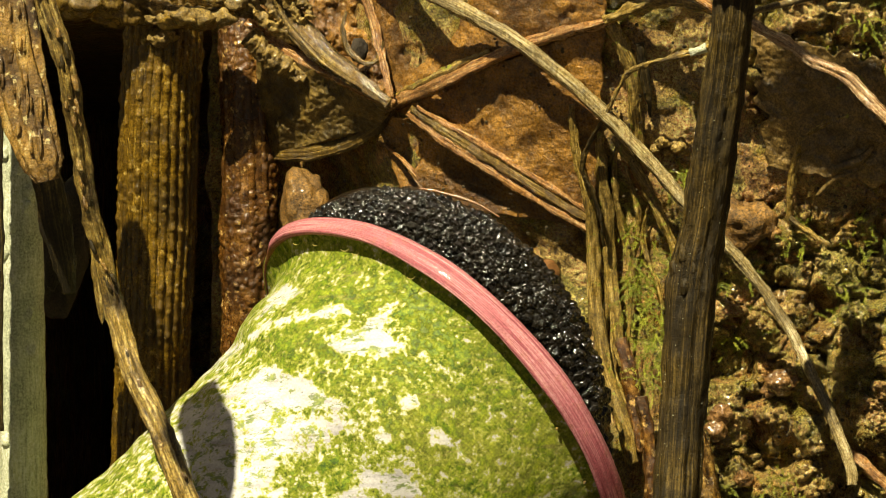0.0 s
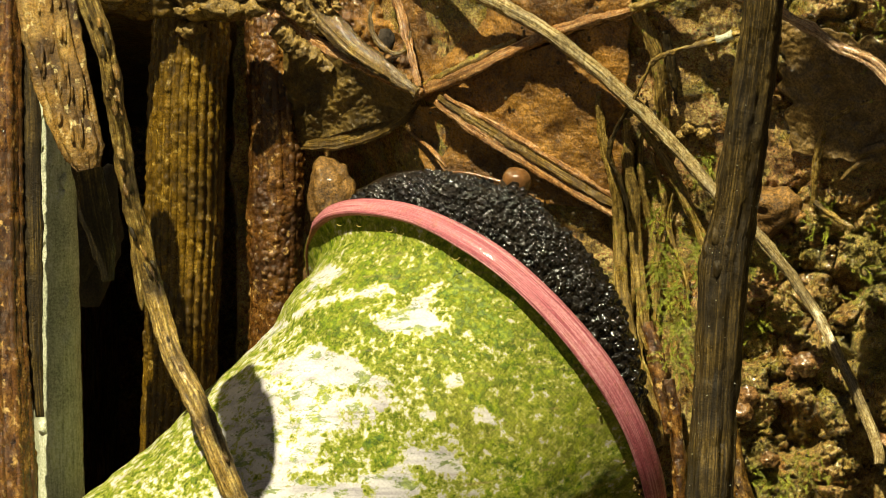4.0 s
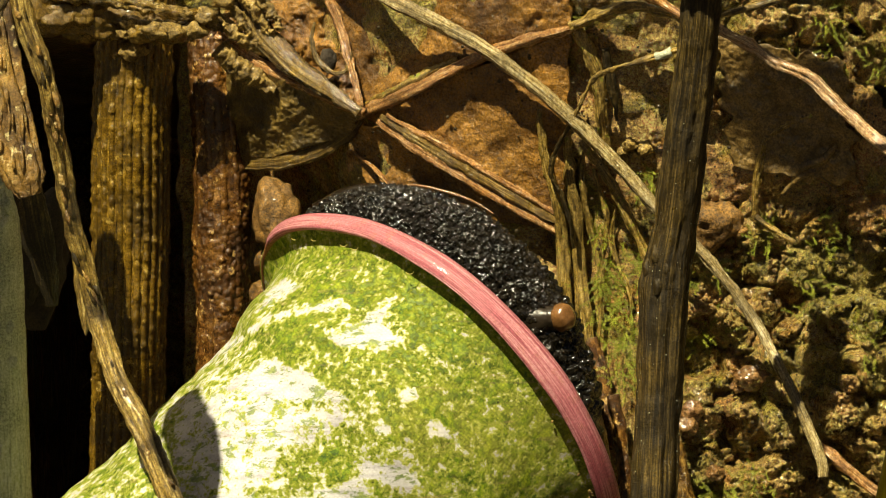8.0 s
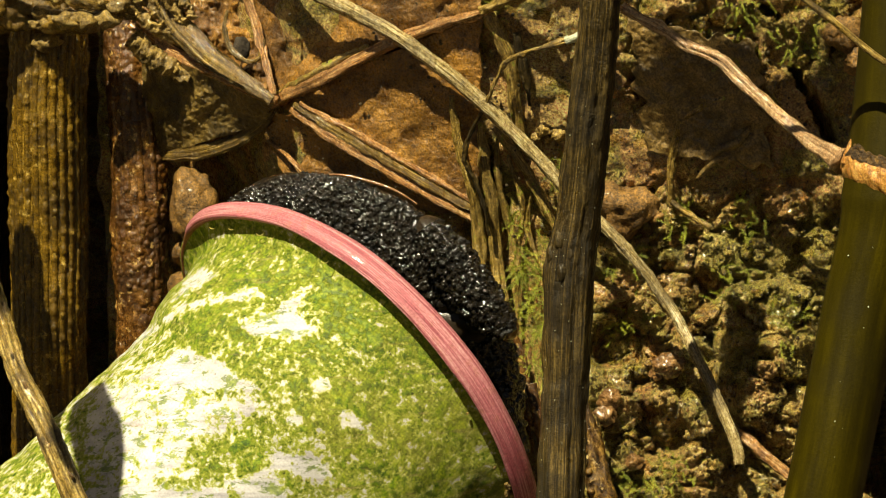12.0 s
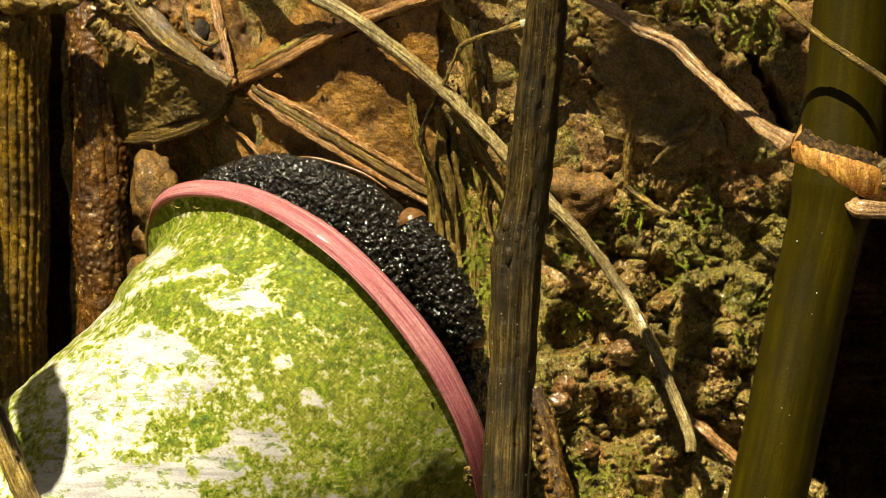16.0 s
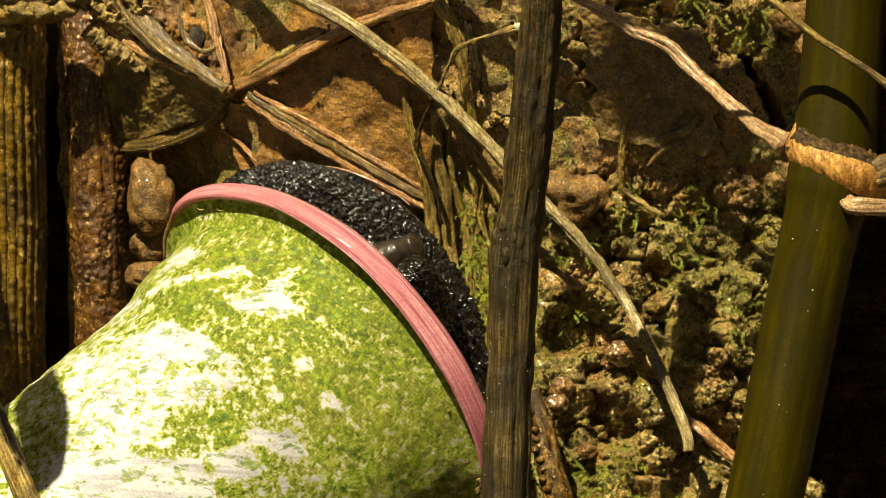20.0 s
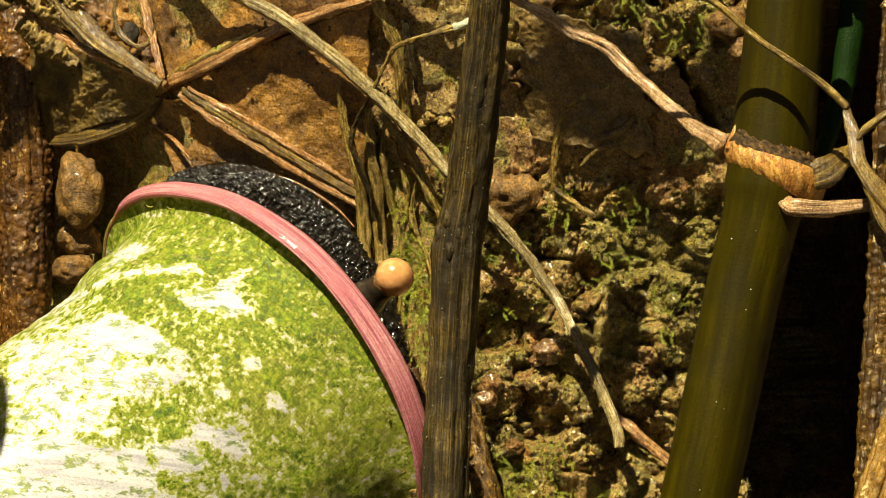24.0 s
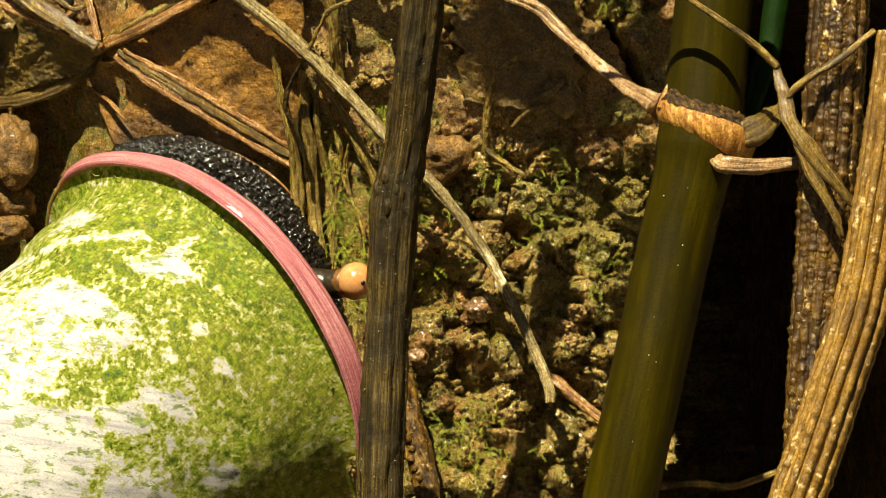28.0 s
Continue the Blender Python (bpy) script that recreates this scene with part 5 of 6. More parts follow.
v, f = drops()
ob = new("water_drops", mesh_of("water_drops", v * MM, f))
ob.data.materials.append(DROP)
tagged(ob, "small shining water drops on the wet bank", "water", kind="stuff")

# ---- snail ----
RIM = (0.31, -3.00, -11.00)
snail = thing("snail", RIM, "black wet snail with a green algae-covered white shell and pink lip", "snail")
# ring radius against the way back from the rim (mm)
PROFILE = [(0.0, 15.8), (-0.2, 14.9), (-0.55, 14.2), (-1.2, 13.75), (-2.2, 13.5), (-4.5, 13.3), (-7.0, 12.4), (-12.2, 12.1), (-17.8, 11.75), (-21.5, 11.9), (-32, 12.2), (-44, 9.8), (-54, 6.5), (-62, 1.2)]
E1 = Vector((-0.635, 0.0, 0.773)).normalized()
AWAY = Vector((0.773, 0.0, 0.635)).normalized()


def shell_point(q, r, a):
    """A point of the shell: q along its middle line (0 at the rim, falling backwards), radius r, angle a."""
    depth = -2.8 * (1 - math.exp(q / 4.5)) if q < 0 else 0.62 * q
    lean = math.atan(0.62 * math.exp(min(q, 0) / 4.5))
    e2 = Vector((0, -1, 0)) * math.cos(lean) + AWAY * math.sin(lean)
    s = math.sin(a)
    return AWAY * q + Vector((0, depth, 0)) + E1 * (r * math.cos(a)) + e2 * (r * s * (1.0 if s > 0 else 0.62))


# worn patches of the shell, seen along y, from the rim's centre (mm): how bare, and the outline
WORN = []


def worn_patch(share, *outline):
    WORN.append((share, np.array(outline, float)))


worn_patch(1.0, (-13.6, 2.6), (-11.4, 4.0), (-10.3, 4.6), (-9.6, 4.6), (-7.3, 3.5), (-5.0, 2.1), (-5.9, 1.7), (-8.7, 1.7), (-10.4, 1.8), (-12, 2.3))
worn_patch(0.50, (-15.8, 2.4), (-12.9, 2.6), (-8.5, 1.7), (-5.6, 1.65), (-4.2, 0.6), (-7.1, -1.0), (-9.3, -1.3), (-10, -2.7), (-11.8, -4.1), (-16, -4.1), (-16.5, -0.6))
worn_patch(0.95, (-12.25, 6.0), (-10.3, 7.4), (-7.7, 7.95), (-5.5, 8.35), (-4.7, 7.8), (-6.3, 7.4), (-8.1, 7.2), (-9.6, 6.95), (-11, 6.2))
worn_patch(0.9, (-15.5, 3.6), (-13.4, 5.3), (-11.8, 6.2), (-11.5, 5.7), (-13, 4.8), (-14.6, 3.6))
worn_patch(0.8, (-11.2, 7.6), (-10, 9.2), (-9.2, 9.75), (-7.9, 9.25), (-9, 8.45), (-10.1, 7.5))
worn_patch(1.0, (-6.4, 6.05), (-4.1, 6.75), (-3.2, 7.75), (-2.8, 8.2), (-1.8, 8.45), (-2.6, 7.5), (-2.9, 6.7), (-1.2, 5.6), (-2.3, 5.25), (-4.1, 4.9), (-5.4, 5.2))
worn_patch(0.9, (-1.9, 2.55), (-0.9, 2.5), (-0.55, 1.55), (-1.6, 1.7))
worn_patch(0.9, (-0.4, 0.8), (0.6, 0.5), (1.35, -0.2), (1.1, -0.65), (0.2, -0.2))
worn_patch(0.8, (-3.6, 0.6), (-2.4, 0.35), (-2.2, -0.2), (-3.3, -0.4))
worn_patch(0.8, (1.9, -0.75), (2.6, -1.5), (2.3, -1.85), (1.55, -1.3))
worn_patch(0.9, (-5.3, -2.5), (-3.9, -1.95), (-2.8, -2.05), (-1.3, -2.1), (-0.8, -3.2), (-1.2, -4.2), (-2.5, -3.6), (-3.8, -3.0))
worn_patch(0.85, (-17, -4.5), (-15, -3.6), (-11.1, -3.7), (-9.8, -4.1), (-7.3, -4.0), (-6.2, -5.4), (-6.2, -7.6), (-8, -12), (-17, -14))
worn_patch(0.9, (-7.4, -3.7), (-4.5, -3.0), (-3.1, -4.55), (-4.6, -5.4), (-6.2, -5.4))
worn_patch(0.9, (0, -6.7), (1, -6.2), (2.8, -6.1), (3.1, -6.6), (1.5, -8), (0.4, -7.5))
worn_patch(0.55, (-6, -8), (-3, -7), (-0.5, -8.5), (-2, -13), (-8, -14))


def inside_by(outline, p):
    """How far points lie inside an outline (mm; negative outside)."""
    best = np.full(len(p), 1e9)
    odd = np.zeros(len(p), bool)
    for a, b in zip(outline, np.roll(outline, -1, 0)):
        d = b - a
        t = np.clip(((p - a) @ d) / (d @ d), 0, 1)
        best = np.minimum(best, np.linalg.norm(p - a - t[:, None] * d, axis=1))
        cross = (a[1] > p[:, 1]) != (b[1] > p[:, 1])
        at = a[0] + (p[:, 1] - a[1]) * d[0] / (d[1] if abs(d[1]) > 1e-9 else 1e-9)
        odd ^= cross & (p[:, 0] < at)
    return np.where(odd, best, -best)


def build_shell():
    prof = spline(PROFILE, 300)
    sides = 360
    verts, faces = [], []
    for q, r in prof:
        for j in range(sides):
            a = j / sides * 2 * math.pi
            rr = max(r, 0.05) * (1 + 0.003 * math.sin(q * 3.3 + 0.9 * math.sin(a)))
            p = shell_point(q, rr, a)
            rr += 0.16 * noise.noise(p * 0.3) + 0.05 * noise.noise(p * 1.1)
            verts.append(tuple(shell_point(q, rr, a) * MM))
    for i in range(len(prof) - 1):
        for j in range(sides):
            k = (j + 1) % sides
            faces.append((i * sides + j, i * sides + k, (i + 1) * sides + k, (i + 1) * sides + j))
    me = mesh_of("shell", verts, faces)
    flat = np.array(verts)[:, (0, 2)] / MM
    # the skin is thin over the belly of the shell and thick towards its lip
    to_lip = flat @ np.array((0.773, 0.635))
    bare = 0.02 - 0.35 * np.clip((to_lip + 7.0) / 6.0, 0, 1)
    for share, outline in WORN:
        d = inside_by(outline, flat)
        bare = np.maximum(bare, np.clip(d * 2.0 + 0.15, -0.6, 1.4) * share - 0.1 * (1 - share))
    me.attributes.new("bare", "FLOAT", "POINT").data.foreach_set("value", bare.astype(np.float32))
    rim = np.clip((to_lip + 4.5) / 4.0, 0, 1) * np.clip((5.0 - flat[:, 1]) / 4.0, 0.35, 1)
    me.attributes.new("rim", "FLOAT", "POINT").data.foreach_set("value", rim.astype(np.float32))
    sh = part("shell", me, SHELL, snail, "white shell overgrown with green algae")
    verts, faces, worn = [], [], []
    n, m = 320, 24
    for i in range(n):
        a = i / n * 2 * math.pi
        far = 1 - smooth_step(-0.22, 0.16, a if a < math.pi else a - 2 * math.pi) if abs(a - math.pi) > 1.2 else smooth_step(math.pi * 1.1, math.pi * 1.35, a)
        wide = (0.40 + 0.08 * noise.noise(Vector((a * 2, 3, 0)))) * (1 - 0.62 * far)
        for j in range(m):
            b = j / m * 2 * math.pi
            wob = 1 + 0.05 * math.sin(7 * b + a) + 0.06 * noise.noise(Vector((a * 7, b, 0)))
            # a flat band, thicker at its outer edge, rolled back a little
            q = 0.05 + wide * math.sin(b) * wob - 0.25 * math.cos(b) * (1 - 0.6 * far)
            r = 15.85 - 0.25 * far + (0.30 * math.cos(b) * wob + 0.28 * math.sin(b)) * (1 - 0.6 * far) + 0.12 * noise.noise(Vector((a * 3, 0, 0)))
            verts.append(tuple(shell_point(q, r, a) * MM))
            worn.append(far + 0.72 * max(0.0, -math.sin(b + 0.4)) ** 3)
    for i in range(n):
        for j in range(m):
            k, l = (i + 1) % n, (j + 1) % m
            faces.append((i * m + j, i * m + l, k * m + l, k * m + j))
    me = mesh_of("lip", verts, faces)
    me.attributes.new("worn", "FLOAT", "POINT").data.foreach_set("value", worn)
    uv = me.uv_layers.new(name="round")
    for loop in me.loops:
        i, j = divmod(loop.vertex_index, m)
        uv.data[loop.index].uv = (abs(i / n * 2 - 1), abs(j / m * 2 - 1))
    part("lip", me, LIP, sh, "pink grooved reflected lip")


build_shell()
for k, (c, r) in enumerate((((10.45, -9.9, -4.5), 0.22), ((10.75, -9.4, -5.15), 0.30), ((10.5, -9.3, -5.0), 0.24), ((10.95, -9.0, -5.6), 0.20), ((9.6, -10.6, -3.3), 0.10), ((7.9, -12.3, 0.2), 0.08))):
    v, f = lump(c, (r, r * 0.8, r), 90 + k * 1.7, 3, 0.8)
    part("crumb", mesh_of("crumb", v * MM, f), CRUST, snail, "pale crumb stuck under the lip")
for k, (x, y, z) in enumerate(((-7.3, -4.6, 12.15), (-5.4, -7.3, 11.75), (-4.7, -8.2, 11.5), (-1.2, -11.2, 9.9), (-8.6, -2.9, 12.25))):
    S = [(x, y, z), (x + 0.15, y - 0.3, z - 0.12), (x + 0.38, y - 0.35, z - 0.10), (x + 0.5, y - 0.25, z + 0.04)]
    v, f = tube(S, [0.025, 0.03, 0.025, 0.012], n=14, sides=6)
    part("hair", mesh_of("hair", v * MM, f), FUZZ, snail, "thin pale hair under the lip")


P = [(-7.27, 0.5, 1.12), (-5.15, -1.8, 1.83), (-2.13, -3.4, 1.95), (1.61, -4, 0.67), (4.94, -4, -1.77), (7.71, -3.5, -5.42), (9.16, -2.6, -9.23), (9.67, -1.4, -14.59)]
v, f = pimpled(P, [1.0, 2.3, 2.7, 2.8, 2.95, 2.9, 2.6, 2.2], 560, 320, 0.8, 0.27, (0.36, 0.62), rough=0.45)
body = part("body", mesh_of("body", local(v, RIM), f), SKIN, snail, "black glossy pebbled body")
P = [(-6.69, 4, 2.66), (-3.59, 3, 3.47), (0.22, 2, 2.84), (4.38, 1.5, 0.88), (7.2, 2, -2.43), (9.06, 2.5, -6.31), (9.59, 3, -9.8)]
v, f = pimpled(P, [0.9, 1.45, 1.5, 1.55, 1.6, 1.5, 1.2], 100, 60, 0.9, 0.04, 0.8, rough=0.15)
foot = part("foot", mesh_of("foot", local(v, RIM), f), FOOT, snail, "brown translucent foot margin")

P = [Vector(RIM) + Vector(p) for p in ((-1.77, 3.00, 15.63), (0.12, 2.50, 15.56), (2.00, 2.00, 15.04), (3.49, 1.50, 14.45), (4.86, 1.00, 13.60))]
foot_edge = add_tube(snail, RIM, "foot_edge", P, [0.05, 0.10, 0.12, 0.10, 0.05], TIP, "thin pale edge of the foot", n=80, sides=10, rough=0.04, grain=0.6)

# head: a pebbled ridge between the tentacles; stalks and eye bulbs move on the snail
v, f = pimpled([(0, 0, -4.4), (0, 0, -2.2), (0, 0, 0), (0, 0, 2.2), (0, 0, 4.4)], [0.9, 1.5, 1.6, 1.5, 0.9], 240, 150, 1.0, 0.27, 0.42, rough=0.2)
head = part("head", mesh_of("head", v * MM, f), SKIN, snail, "black pebbled head")


def stalk(name, length, base, tip):
    v, f = pimpled([(0, 0, -length), (0, 0, -length * 0.6), (0, 0, -length * 0.25), (0, 0, -0.3), (0, 0, 0.02)], [base, base * 0.92, tip * 1.05, tip, tip * 0.35], 70, 40, 1.0, 0.03, 0.3, rough=0.06)
    return part(name, mesh_of(name, v * MM, f), STALK, snail, "dark retractile stalk")


def eye(parent, r):
    bm = bmesh.new()
    bmesh.ops.create_uvsphere(bm, u_segments=40, v_segments=24, radius=r * MM)
    for q in bm.verts:
        q.co *= 1 + 0.02 * noise.noise(q.co * 1500)
    me = bpy.data.meshes.new("eye_bulb")
    bm.to_mesh(me)
    bm.free()
    me.polygons.foreach_set("use_smooth", [True] * len(me.polygons))
    return part("eye_bulb", me, BULB, parent, "translucent orange eye bulb")


upper_stalk = stalk("eye_stalk", 5.2, 1.6, 0.95)
lower_stalk = stalk("eye_stalk", 5.2, 1.45, 0.82)
tips = []
for ob in (upper_stalk, lower_stalk):
    v, f = lump((0, 0, -0.15), (0.98, 0.98, 0.9), 3.0, 4, 0.06)
    tips.append(part("stalk_tip", mesh_of("stalk_tip", v * MM, f), TIP, ob, "brown rounded stalk tip"))
upper_eye, lower_eye = eye(upper_stalk, 1.25), eye(lower_stalk, 0.85)
bm = bmesh.new()
bmesh.ops.create_uvsphere(bm, u_segments=16, v_segments=10, radius=0.17 * MM)
me = bpy.data.meshes.new("pupil")
bm.to_mesh(me)
bm.free()
me.materials.append(PUPIL)
pupil = new("pupil", me)
pupil.parent = upper_eye
tagged(pupil, "black pupil")


def aim(p, d):
    """A pose at p (mm) whose z axis points along d."""
    turn = Vector(d).to_track_quat("Z", "Y").to_matrix().to_4x4()
    return Matrix.Translation(Vector(p) * MM) @ turn


LOOK_AT = Vector((0.66, -0.62, 0.42)).normalized()
pupil.location = (Matrix.Identity(3) @ aim((0, 0, 0), LOOK_AT).to_3x3().inverted() @ Vector((0.12, -1.0, 0.08)).normalized()) * 1.18 * MM

# ---- motion of the snail and its soft parts ----
# t, shift x, shift z (mm), turn (degrees)
SNAIL_ROWS = [
    (0, -1.12, -0.62, 1.50),
    (0.5, -1.09, -0.53, 1.40),
    (1, -0.95, -0.40, 1.30),
    (1.5, -1.04, -0.42, 1.10),
    (2, -0.88, -0.39, 0.90),
    (2.5, -0.68, -0.35, 0.70),
    (3, -0.40, -0.38, 0.50),
    (3.5, -0.43, -0.41, 0.47),
    (4, -0.70, -0.39, 0.43),
    (4.5, -0.70, -0.23, 0.40),
    (6.5, -0.21, -0.08, 0.30),
    (7, -0.11, 0.05, 0.20),
    (7.5, -0.07, -0.00, 0.10),
    (8, 0.00, 0.00, 0.00),
    (8.5, 0.03, -0.11, -0.15),
    (9, 0.08, -0.01, -0.30),
    (9.5, 0.12, 0.06, -0.45),
    (10, 0.09, 0.05, -0.60),
    (10.5, 0.18, 0.01, -0.70),
    (11, 0.30, -0.08, -0.80),
    (11.5, 0.43, -0.10, -0.90),
    (12, 0.50, -0.12, -1.00),
    (12.5, 0.55, -0.08, -1.10),
    (14.5, 0.78, -0.12, -1.40),
    (15, 1.08, -0.21, -1.57),
    (15.5, 1.24, -0.08, -1.75),
    (16, 1.28, -0.10, -1.93),
    (16.5, 1.29, -0.19, -2.10),
    (17, 1.50, -0.11, -2.53),
    (17.5, 1.60, -0.19, -2.97),
    (18, 1.86, -0.21, -3.40),
    (18.5, 1.99, -0.24, -3.84),
    (19, 2.25, -0.23, -4.28),
    (19.5, 2.18, -0.28, -4.72),
    (20, 2.34, -0.37, -5.16),
    (20.5, 2.61, -0.52, -5.60),
    (22.5, 2.43, -0.78, -8.00),
    (23, 2.50, -0.75, -8.12),
    (23.5, 2.33, -0.97, -8.24),
    (24, 2.41, -1.05, -8.36),
    (24.5, 2.32, -1.26, -8.48),
    (25, 2.42, -1.36, -8.60),
    (25.5, 2.48, -1.44, -8.73),
    (26, 2.53, -1.57, -8.87),
    (26.5, 2.47, -1.61, -9.00),
    (27, 2.60, -1.69, -9.13),
    (27.5, 2.67, -1.88, -9.27),
    (28, 2.71, -1.86, -9.40),
]
# t, tip x, y, z, direction x, y, z, in the snail's space (mm)
UPPER_ROWS = [
    (0, -0.61, 0.00, 15.56, 0.33, -0.36, 0.87),
    (1, 1.81, 0.00, 15.57, 0.35, -0.33, 0.87),
    (1.5, 2.33, 0.00, 15.67, 0.36, -0.32, 0.88),
    (2, 2.49, 0.00, 15.65, 0.37, -0.31, 0.88),
    (2.5, 2.46, 0.00, 15.65, 0.38, -0.29, 0.88),
    (3, 2.71, 0.00, 15.52, 0.39, -0.28, 0.88),
    (3.5, 3.04, 0.00, 15.28, 0.40, -0.26, 0.88),
    (4, 3.39, 0.00, 15.00, 0.41, -0.25, 0.88),
    (4.5, 3.62, 0.00, 14.83, 0.42, -0.27, 0.87),
    (6.5, 4.08, 0.00, 13.96, 0.47, -0.35, 0.81),
    (7, 4.15, -0.20, 13.88, 0.49, -0.37, 0.79),
    (7.5, 4.64, -0.40, 13.34, 0.50, -0.39, 0.78),
    (8, 4.38, -1.00, 13.11, 0.51, -0.41, 0.76),
    (9, 4.65, -2.00, 12.75, 0.46, -0.43, 0.77),
    (10, 4.05, -3.00, 12.76, 0.42, -0.45, 0.79),
    (11, 6.17, -3.00, 12.79, 0.38, -0.48, 0.79),
    (12, 6.03, -3.00, 12.51, 0.33, -0.50, 0.80),
    (12.5, 6.19, -3.00, 12.76, 0.34, -0.50, 0.80),
    (14.5, 7.03, -3.00, 12.66, 0.37, -0.51, 0.78),
    (16, 6.88, -3.00, 11.71, 0.38, -0.52, 0.76),
    (17, 6.75, -3.00, 11.13, 0.39, -0.53, 0.76),
    (18, 6.39, -4.00, 10.58, 0.54, -0.51, 0.67),
    (19, 5.84, -4.50, 10.56, 0.68, -0.47, 0.56),
    (20, 5.76, -4.50, 10.70, 0.80, -0.42, 0.44),
    (20.5, 6.08, -5.00, 10.58, 0.77, -0.43, 0.48),
    (22.5, 7.12, -6.00, 10.38, 0.62, -0.45, 0.64),
    (22.8, 6.74, -6.00, 10.44, 0.61, -0.47, 0.63),
    (23.1, 7.17, -6.50, 10.10, 0.61, -0.49, 0.63),
    (23.4, 8.09, -7.00, 9.88, 0.60, -0.51, 0.62),
    (23.7, 6.55, -7.50, 10.00, 0.59, -0.53, 0.60),
    (24, 7.32, -8.00, 9.22, 0.58, -0.55, 0.59),
    (25, 7.61, -9.00, 8.83, 0.59, -0.62, 0.51),
    (26, 7.93, -9.00, 8.08, 0.68, -0.59, 0.43),
    (27, 7.98, -9.00, 8.12, 0.76, -0.55, 0.34),
    (28, 8.49, -9.50, 7.37, 0.83, -0.50, 0.24),
]
LOWER_ROWS = [
    (0, 8.29, 0.00, 9.90, 0.93, -0.32, 0.19),
    (0.5, 8.53, 0.00, 10.09, 0.93, -0.33, 0.18),
    (1, 8.96, 0.00, 9.77, 0.93, -0.33, 0.17),
    (1.5, 9.02, 0.00, 9.49, 0.93, -0.33, 0.17),
    (2, 9.11, 0.00, 9.72, 0.93, -0.34, 0.16),
    (2.5, 9.11, 0.00, 8.88, 0.93, -0.34, 0.15),
    (3, 8.95, 0.00, 8.80, 0.93, -0.34, 0.15),
    (3.5, 8.27, 0.00, 8.70, 0.93, -0.34, 0.14),
    (4, 8.51, 0.00, 8.14, 0.93, -0.35, 0.13),
    (4.5, 8.83, -3.00, 8.01, 0.93, -0.35, 0.12),
    (6.5, 9.12, -3.00, 7.31, 0.93, -0.36, 0.08),
    (7, 8.97, -3.00, 7.25, 0.93, -0.36, 0.07),
    (7.5, 9.24, -3.00, 6.77, 0.93, -0.36, 0.06),
    (8, 9.55, -3.00, 6.66, 0.93, -0.36, 0.05),
    (9, 9.33, -3.00, 6.43, 0.93, -0.36, 0.02),
    (10, 9.84, -3.00, 5.84, 0.93, -0.36, -0.02),
    (11, 10.55, -3.50, 5.53, 0.93, -0.36, -0.06),
    (12, 10.97, -3.50, 5.46, 0.93, -0.36, -0.10),
    (12.5, 10.98, -3.50, 5.10, 0.93, -0.35, -0.12),
    (14.5, 11.28, -3.50, 4.49, 0.92, -0.35, -0.20),
    (16, 11.08, -3.00, 3.92, 0.91, -0.34, -0.26),
    (17, 11.01, -3.00, 3.39, 0.90, -0.33, -0.29),
    (18, 9.93, -3.00, 2.86, 0.90, -0.33, -0.28),
    (20, 8.24, 5.00, 2.34, 0.91, -0.31, -0.26),
    (22.5, 7.59, 7.00, 4.05, 0.93, -0.30, -0.23),
    (25, 7.82, 8.00, 4.84, 0.93, -0.28, -0.23),
    (28, 7.98, 8.00, 5.16, 0.94, -0.25, -0.23),
]
HEAD_ROWS = [
    (0, 2.83, -1.00, 11.87, -0.86, 0.00, 0.51),
    (2, 4.75, -1.00, 11.84, -0.76, -0.01, 0.65),
    (4, 4.84, -1.00, 10.76, -0.59, -0.03, 0.81),
    (6.5, 5.43, -1.00, 9.92, -0.56, 0.39, 0.73),
    (8, 5.75, -1.00, 9.24, -0.61, 0.28, 0.74),
    (10, 5.81, -3.94, 8.71, -0.66, 0.01, 0.75),
    (11, 7.87, -4.17, 8.59, -0.50, 0.10, 0.86),
    (12, 8.05, -4.16, 8.44, -0.58, 0.10, 0.81),
    (14.5, 8.71, -4.17, 8.16, -0.45, 0.10, 0.89),
    (16, 8.54, -3.93, 7.47, -0.48, 0.04, 0.88),
    (17, 8.44, -3.93, 6.97, -0.49, 0.04, 0.87),
    (18, 7.62, -4.46, 6.52, -0.43, -0.11, 0.90),
    (19, 7.18, -3.60, 6.99, -0.42, -0.62, 0.66),
    (20, 6.26, -3.60, 6.51, -0.20, -0.77, 0.60),
    (20.5, 6.60, -2.00, 6.98, -0.29, -0.83, 0.48),
    (22.5, 3.52, -0.50, 5.25, -0.02, -0.93, 0.36),
    (24, 3.46, -0.50, 5.28, 0.03, -0.98, 0.17),
    (28, 4.32, -0.50, 4.66, 0.02, -1.00, 0.09),
]
# t, how far the bulb stands out of its stalk (mm), its turn (degrees)
BULB_ROWS = [(0, -3.0, 150), (1.8, -2.4, 150), (7.6, -3.0, 150), (8.2, -3.0, 150), (10, -3, 80), (12, -3, 10), (12.5, -3.0, 0), (18, -3.0, 0), (20, -3.2, 0), (22.0, -3.2, -75), (22.5, -3.2, -140), (23.0, -3.0, -140), (23.25, -0.7, -140), (23.5, -0.3, -140), (23.7, 0.05, -140), (24.0, 0.45, -140), (24.3, 0.5, -120), (24.6, 0.55, -50), (24.9, 0.6, 0), (28, 0.6, 0)]

# t, how far the stalk's tip stands out (mm)
TIP_ROWS = [(0, -2.5), (2.2, -1.8), (2.5, 0.1), (7, 0.05), (7.6, -1.2), (8.2, -2.5), (12.5, -2.5), (14.5, -0.3), (17, -0.3), (18, -2.0), (21.5, -2.0), (22.5, -0.2), (23.2, 0.0), (24, -0.2), (28, -0.3)]

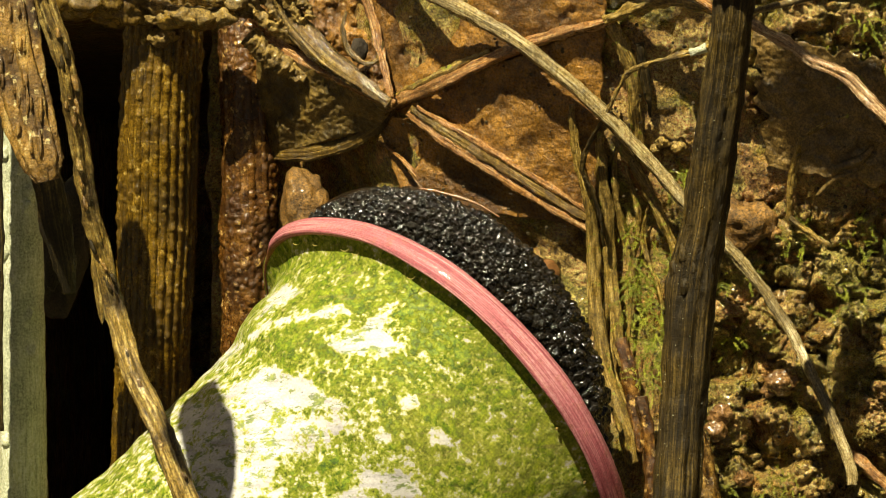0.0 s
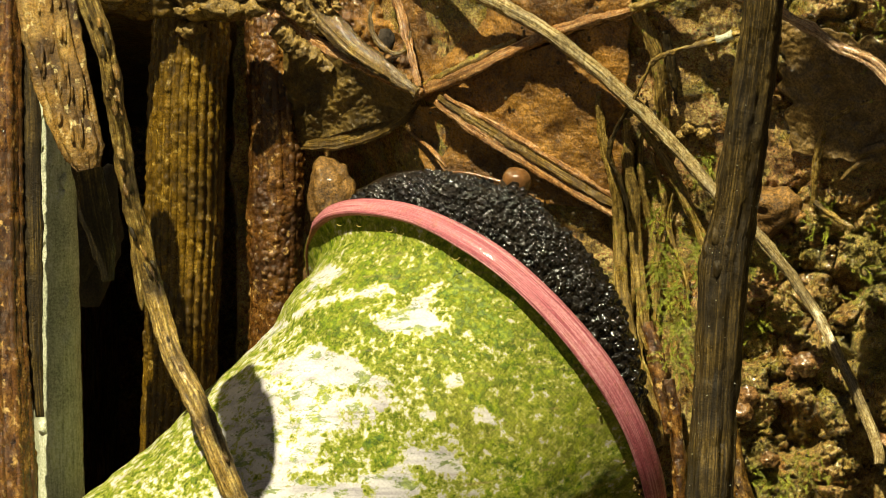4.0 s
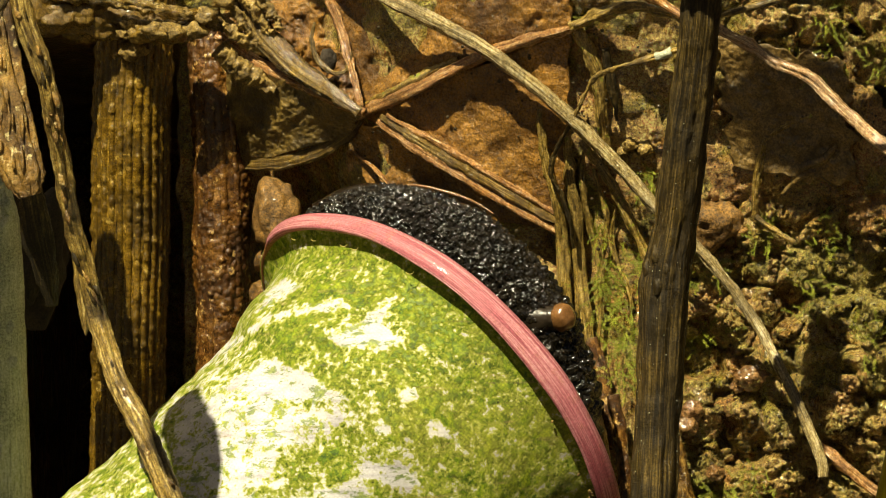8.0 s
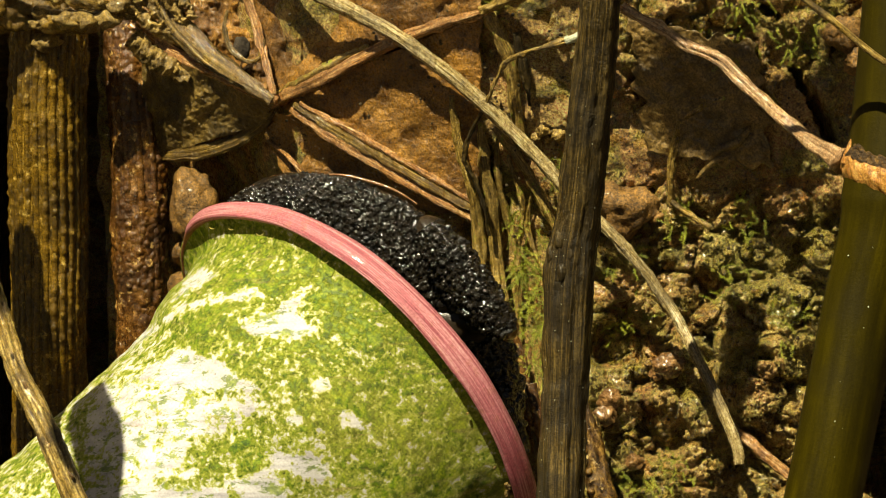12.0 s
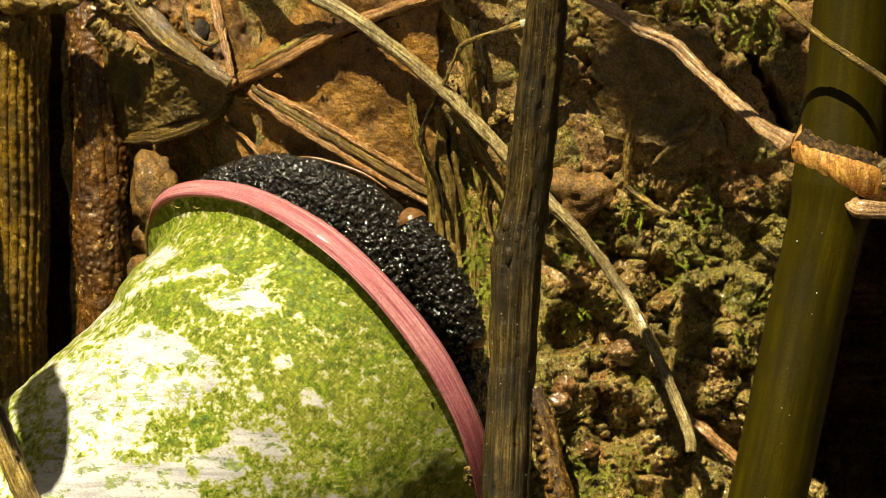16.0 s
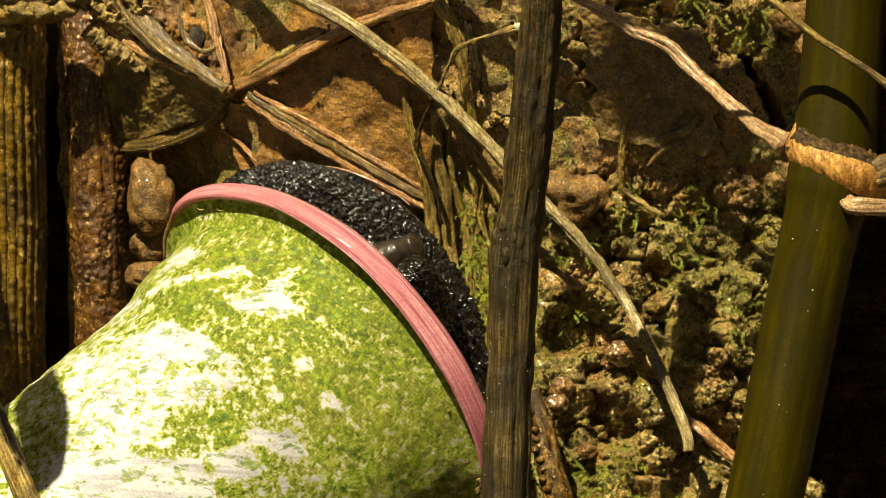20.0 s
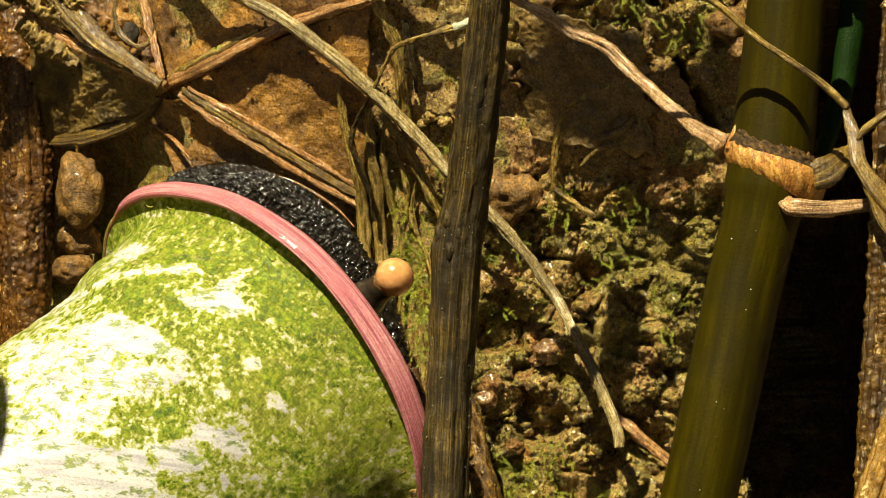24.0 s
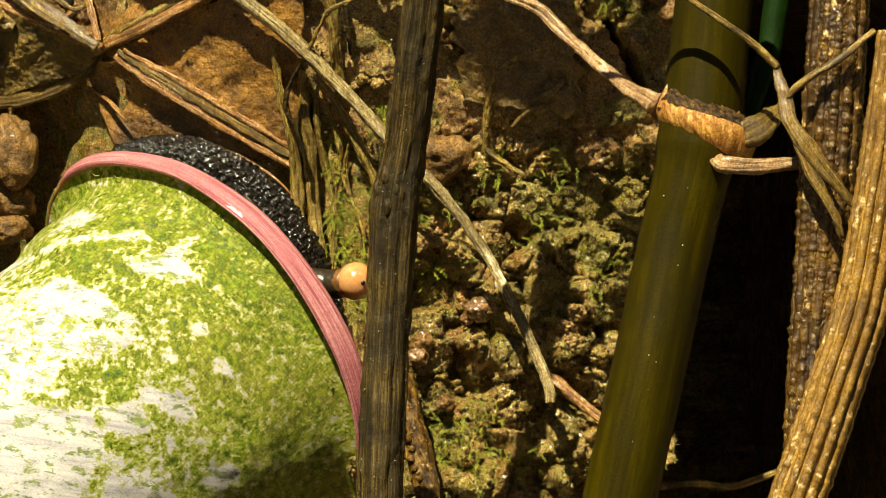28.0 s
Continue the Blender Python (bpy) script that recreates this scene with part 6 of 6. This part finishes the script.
# t, how far the body is drawn in under the lip (degrees about its upper end)
BODY_ROWS = [(0, 0), (16, 0), (18, 1.0), (20.5, 3.0), (22.5, 7.0), (28, 7.5)]


# t, how far the shell has tipped towards the camera about the line through its rim's upper and lower ends (degrees)
TILT_ROWS = [(0, 0), (11, 0), (14.5, 1.5), (17, 3.0), (20.5, 4.4), (22.5, 5.4), (25, 6.1), (28, 6.6)]


def snail_pose(t, tipped):
    """Where the snail is at t seconds, with its shell tipped or not."""
    dx, dz, turn = [np.interp(t, [r[0] for r in SNAIL_ROWS], [r[k] for r in SNAIL_ROWS]) for k in (1, 2, 3)]
    m = pose((RIM[0] + dx) * MM, RIM[1] * MM, (RIM[2] + dz) * MM, 0, -turn, 0)
    if tipped:
        a = radians(np.interp(t, [r[0] for r in TILT_ROWS], [r[1] for r in TILT_ROWS]))
        back = 0.4 * 15.8 * (math.sin(0.555 + a) - math.sin(0.555))
        m = Matrix.Translation(Vector((-2.6, 0, 1.0)) * a * MM) @ m @ Matrix.Translation(AWAY * -back * MM) @ Matrix.Rotation(a, 4, E1)
    return m


def soft(ob, rows):
    """Keys a soft part, given in the space of the untipped snail, so that the tipping shell leaves it in place."""
    times = sorted({t for t, _ in rows} | {14.5, 17, 20.5, 22.5, 25})
    known = dict(rows)
    out = []
    for t in times:
        if t in known:
            m = known[t]
        else:
            k = max(i for i, r in enumerate(rows) if r[0] <= t)
            (t0, m0), (t1, m1) = rows[k], rows[k + 1]
            m = m0.lerp(m1, (t - t0) / (t1 - t0))
        out.append((t, snail_pose(t, True).inverted() @ snail_pose(t, False) @ m))
    walk(ob, out)


def motions():
    walk(snail, [(r[0], snail_pose(r[0], True)) for r in SNAIL_ROWS])
    for ob, rows in ((upper_stalk, UPPER_ROWS), (lower_stalk, LOWER_ROWS), (head, HEAD_ROWS)):
        soft(ob, [(r[0], aim(r[1:4], r[4:7])) for r in rows])
    walk(upper_eye, [(t, pose(0, 0, d * MM, 0, 0, turn)) for t, d, turn in BULB_ROWS])
    pin = Vector((-3.0, 0, 14.0)) * MM
    for ob in (body, foot, foot_edge):
        soft(ob, [(t, Matrix.Translation(pin) @ pose(0, 0, 0, 0, a, 0) @ Matrix.Translation(-pin)) for t, a in BODY_ROWS])
    walk(tips[0], [(t, pose(0, 0, d * MM)) for t, d in TIP_ROWS])
    walk(tips[1], [(0, pose(0, 0, -0.3 * MM)), (28, pose(0, 0, -0.3 * MM))])
    walk(lower_eye, [(0, pose(0, 0, -2.6 * MM)), (28, pose(0, 0, -2.6 * MM))])


motions()
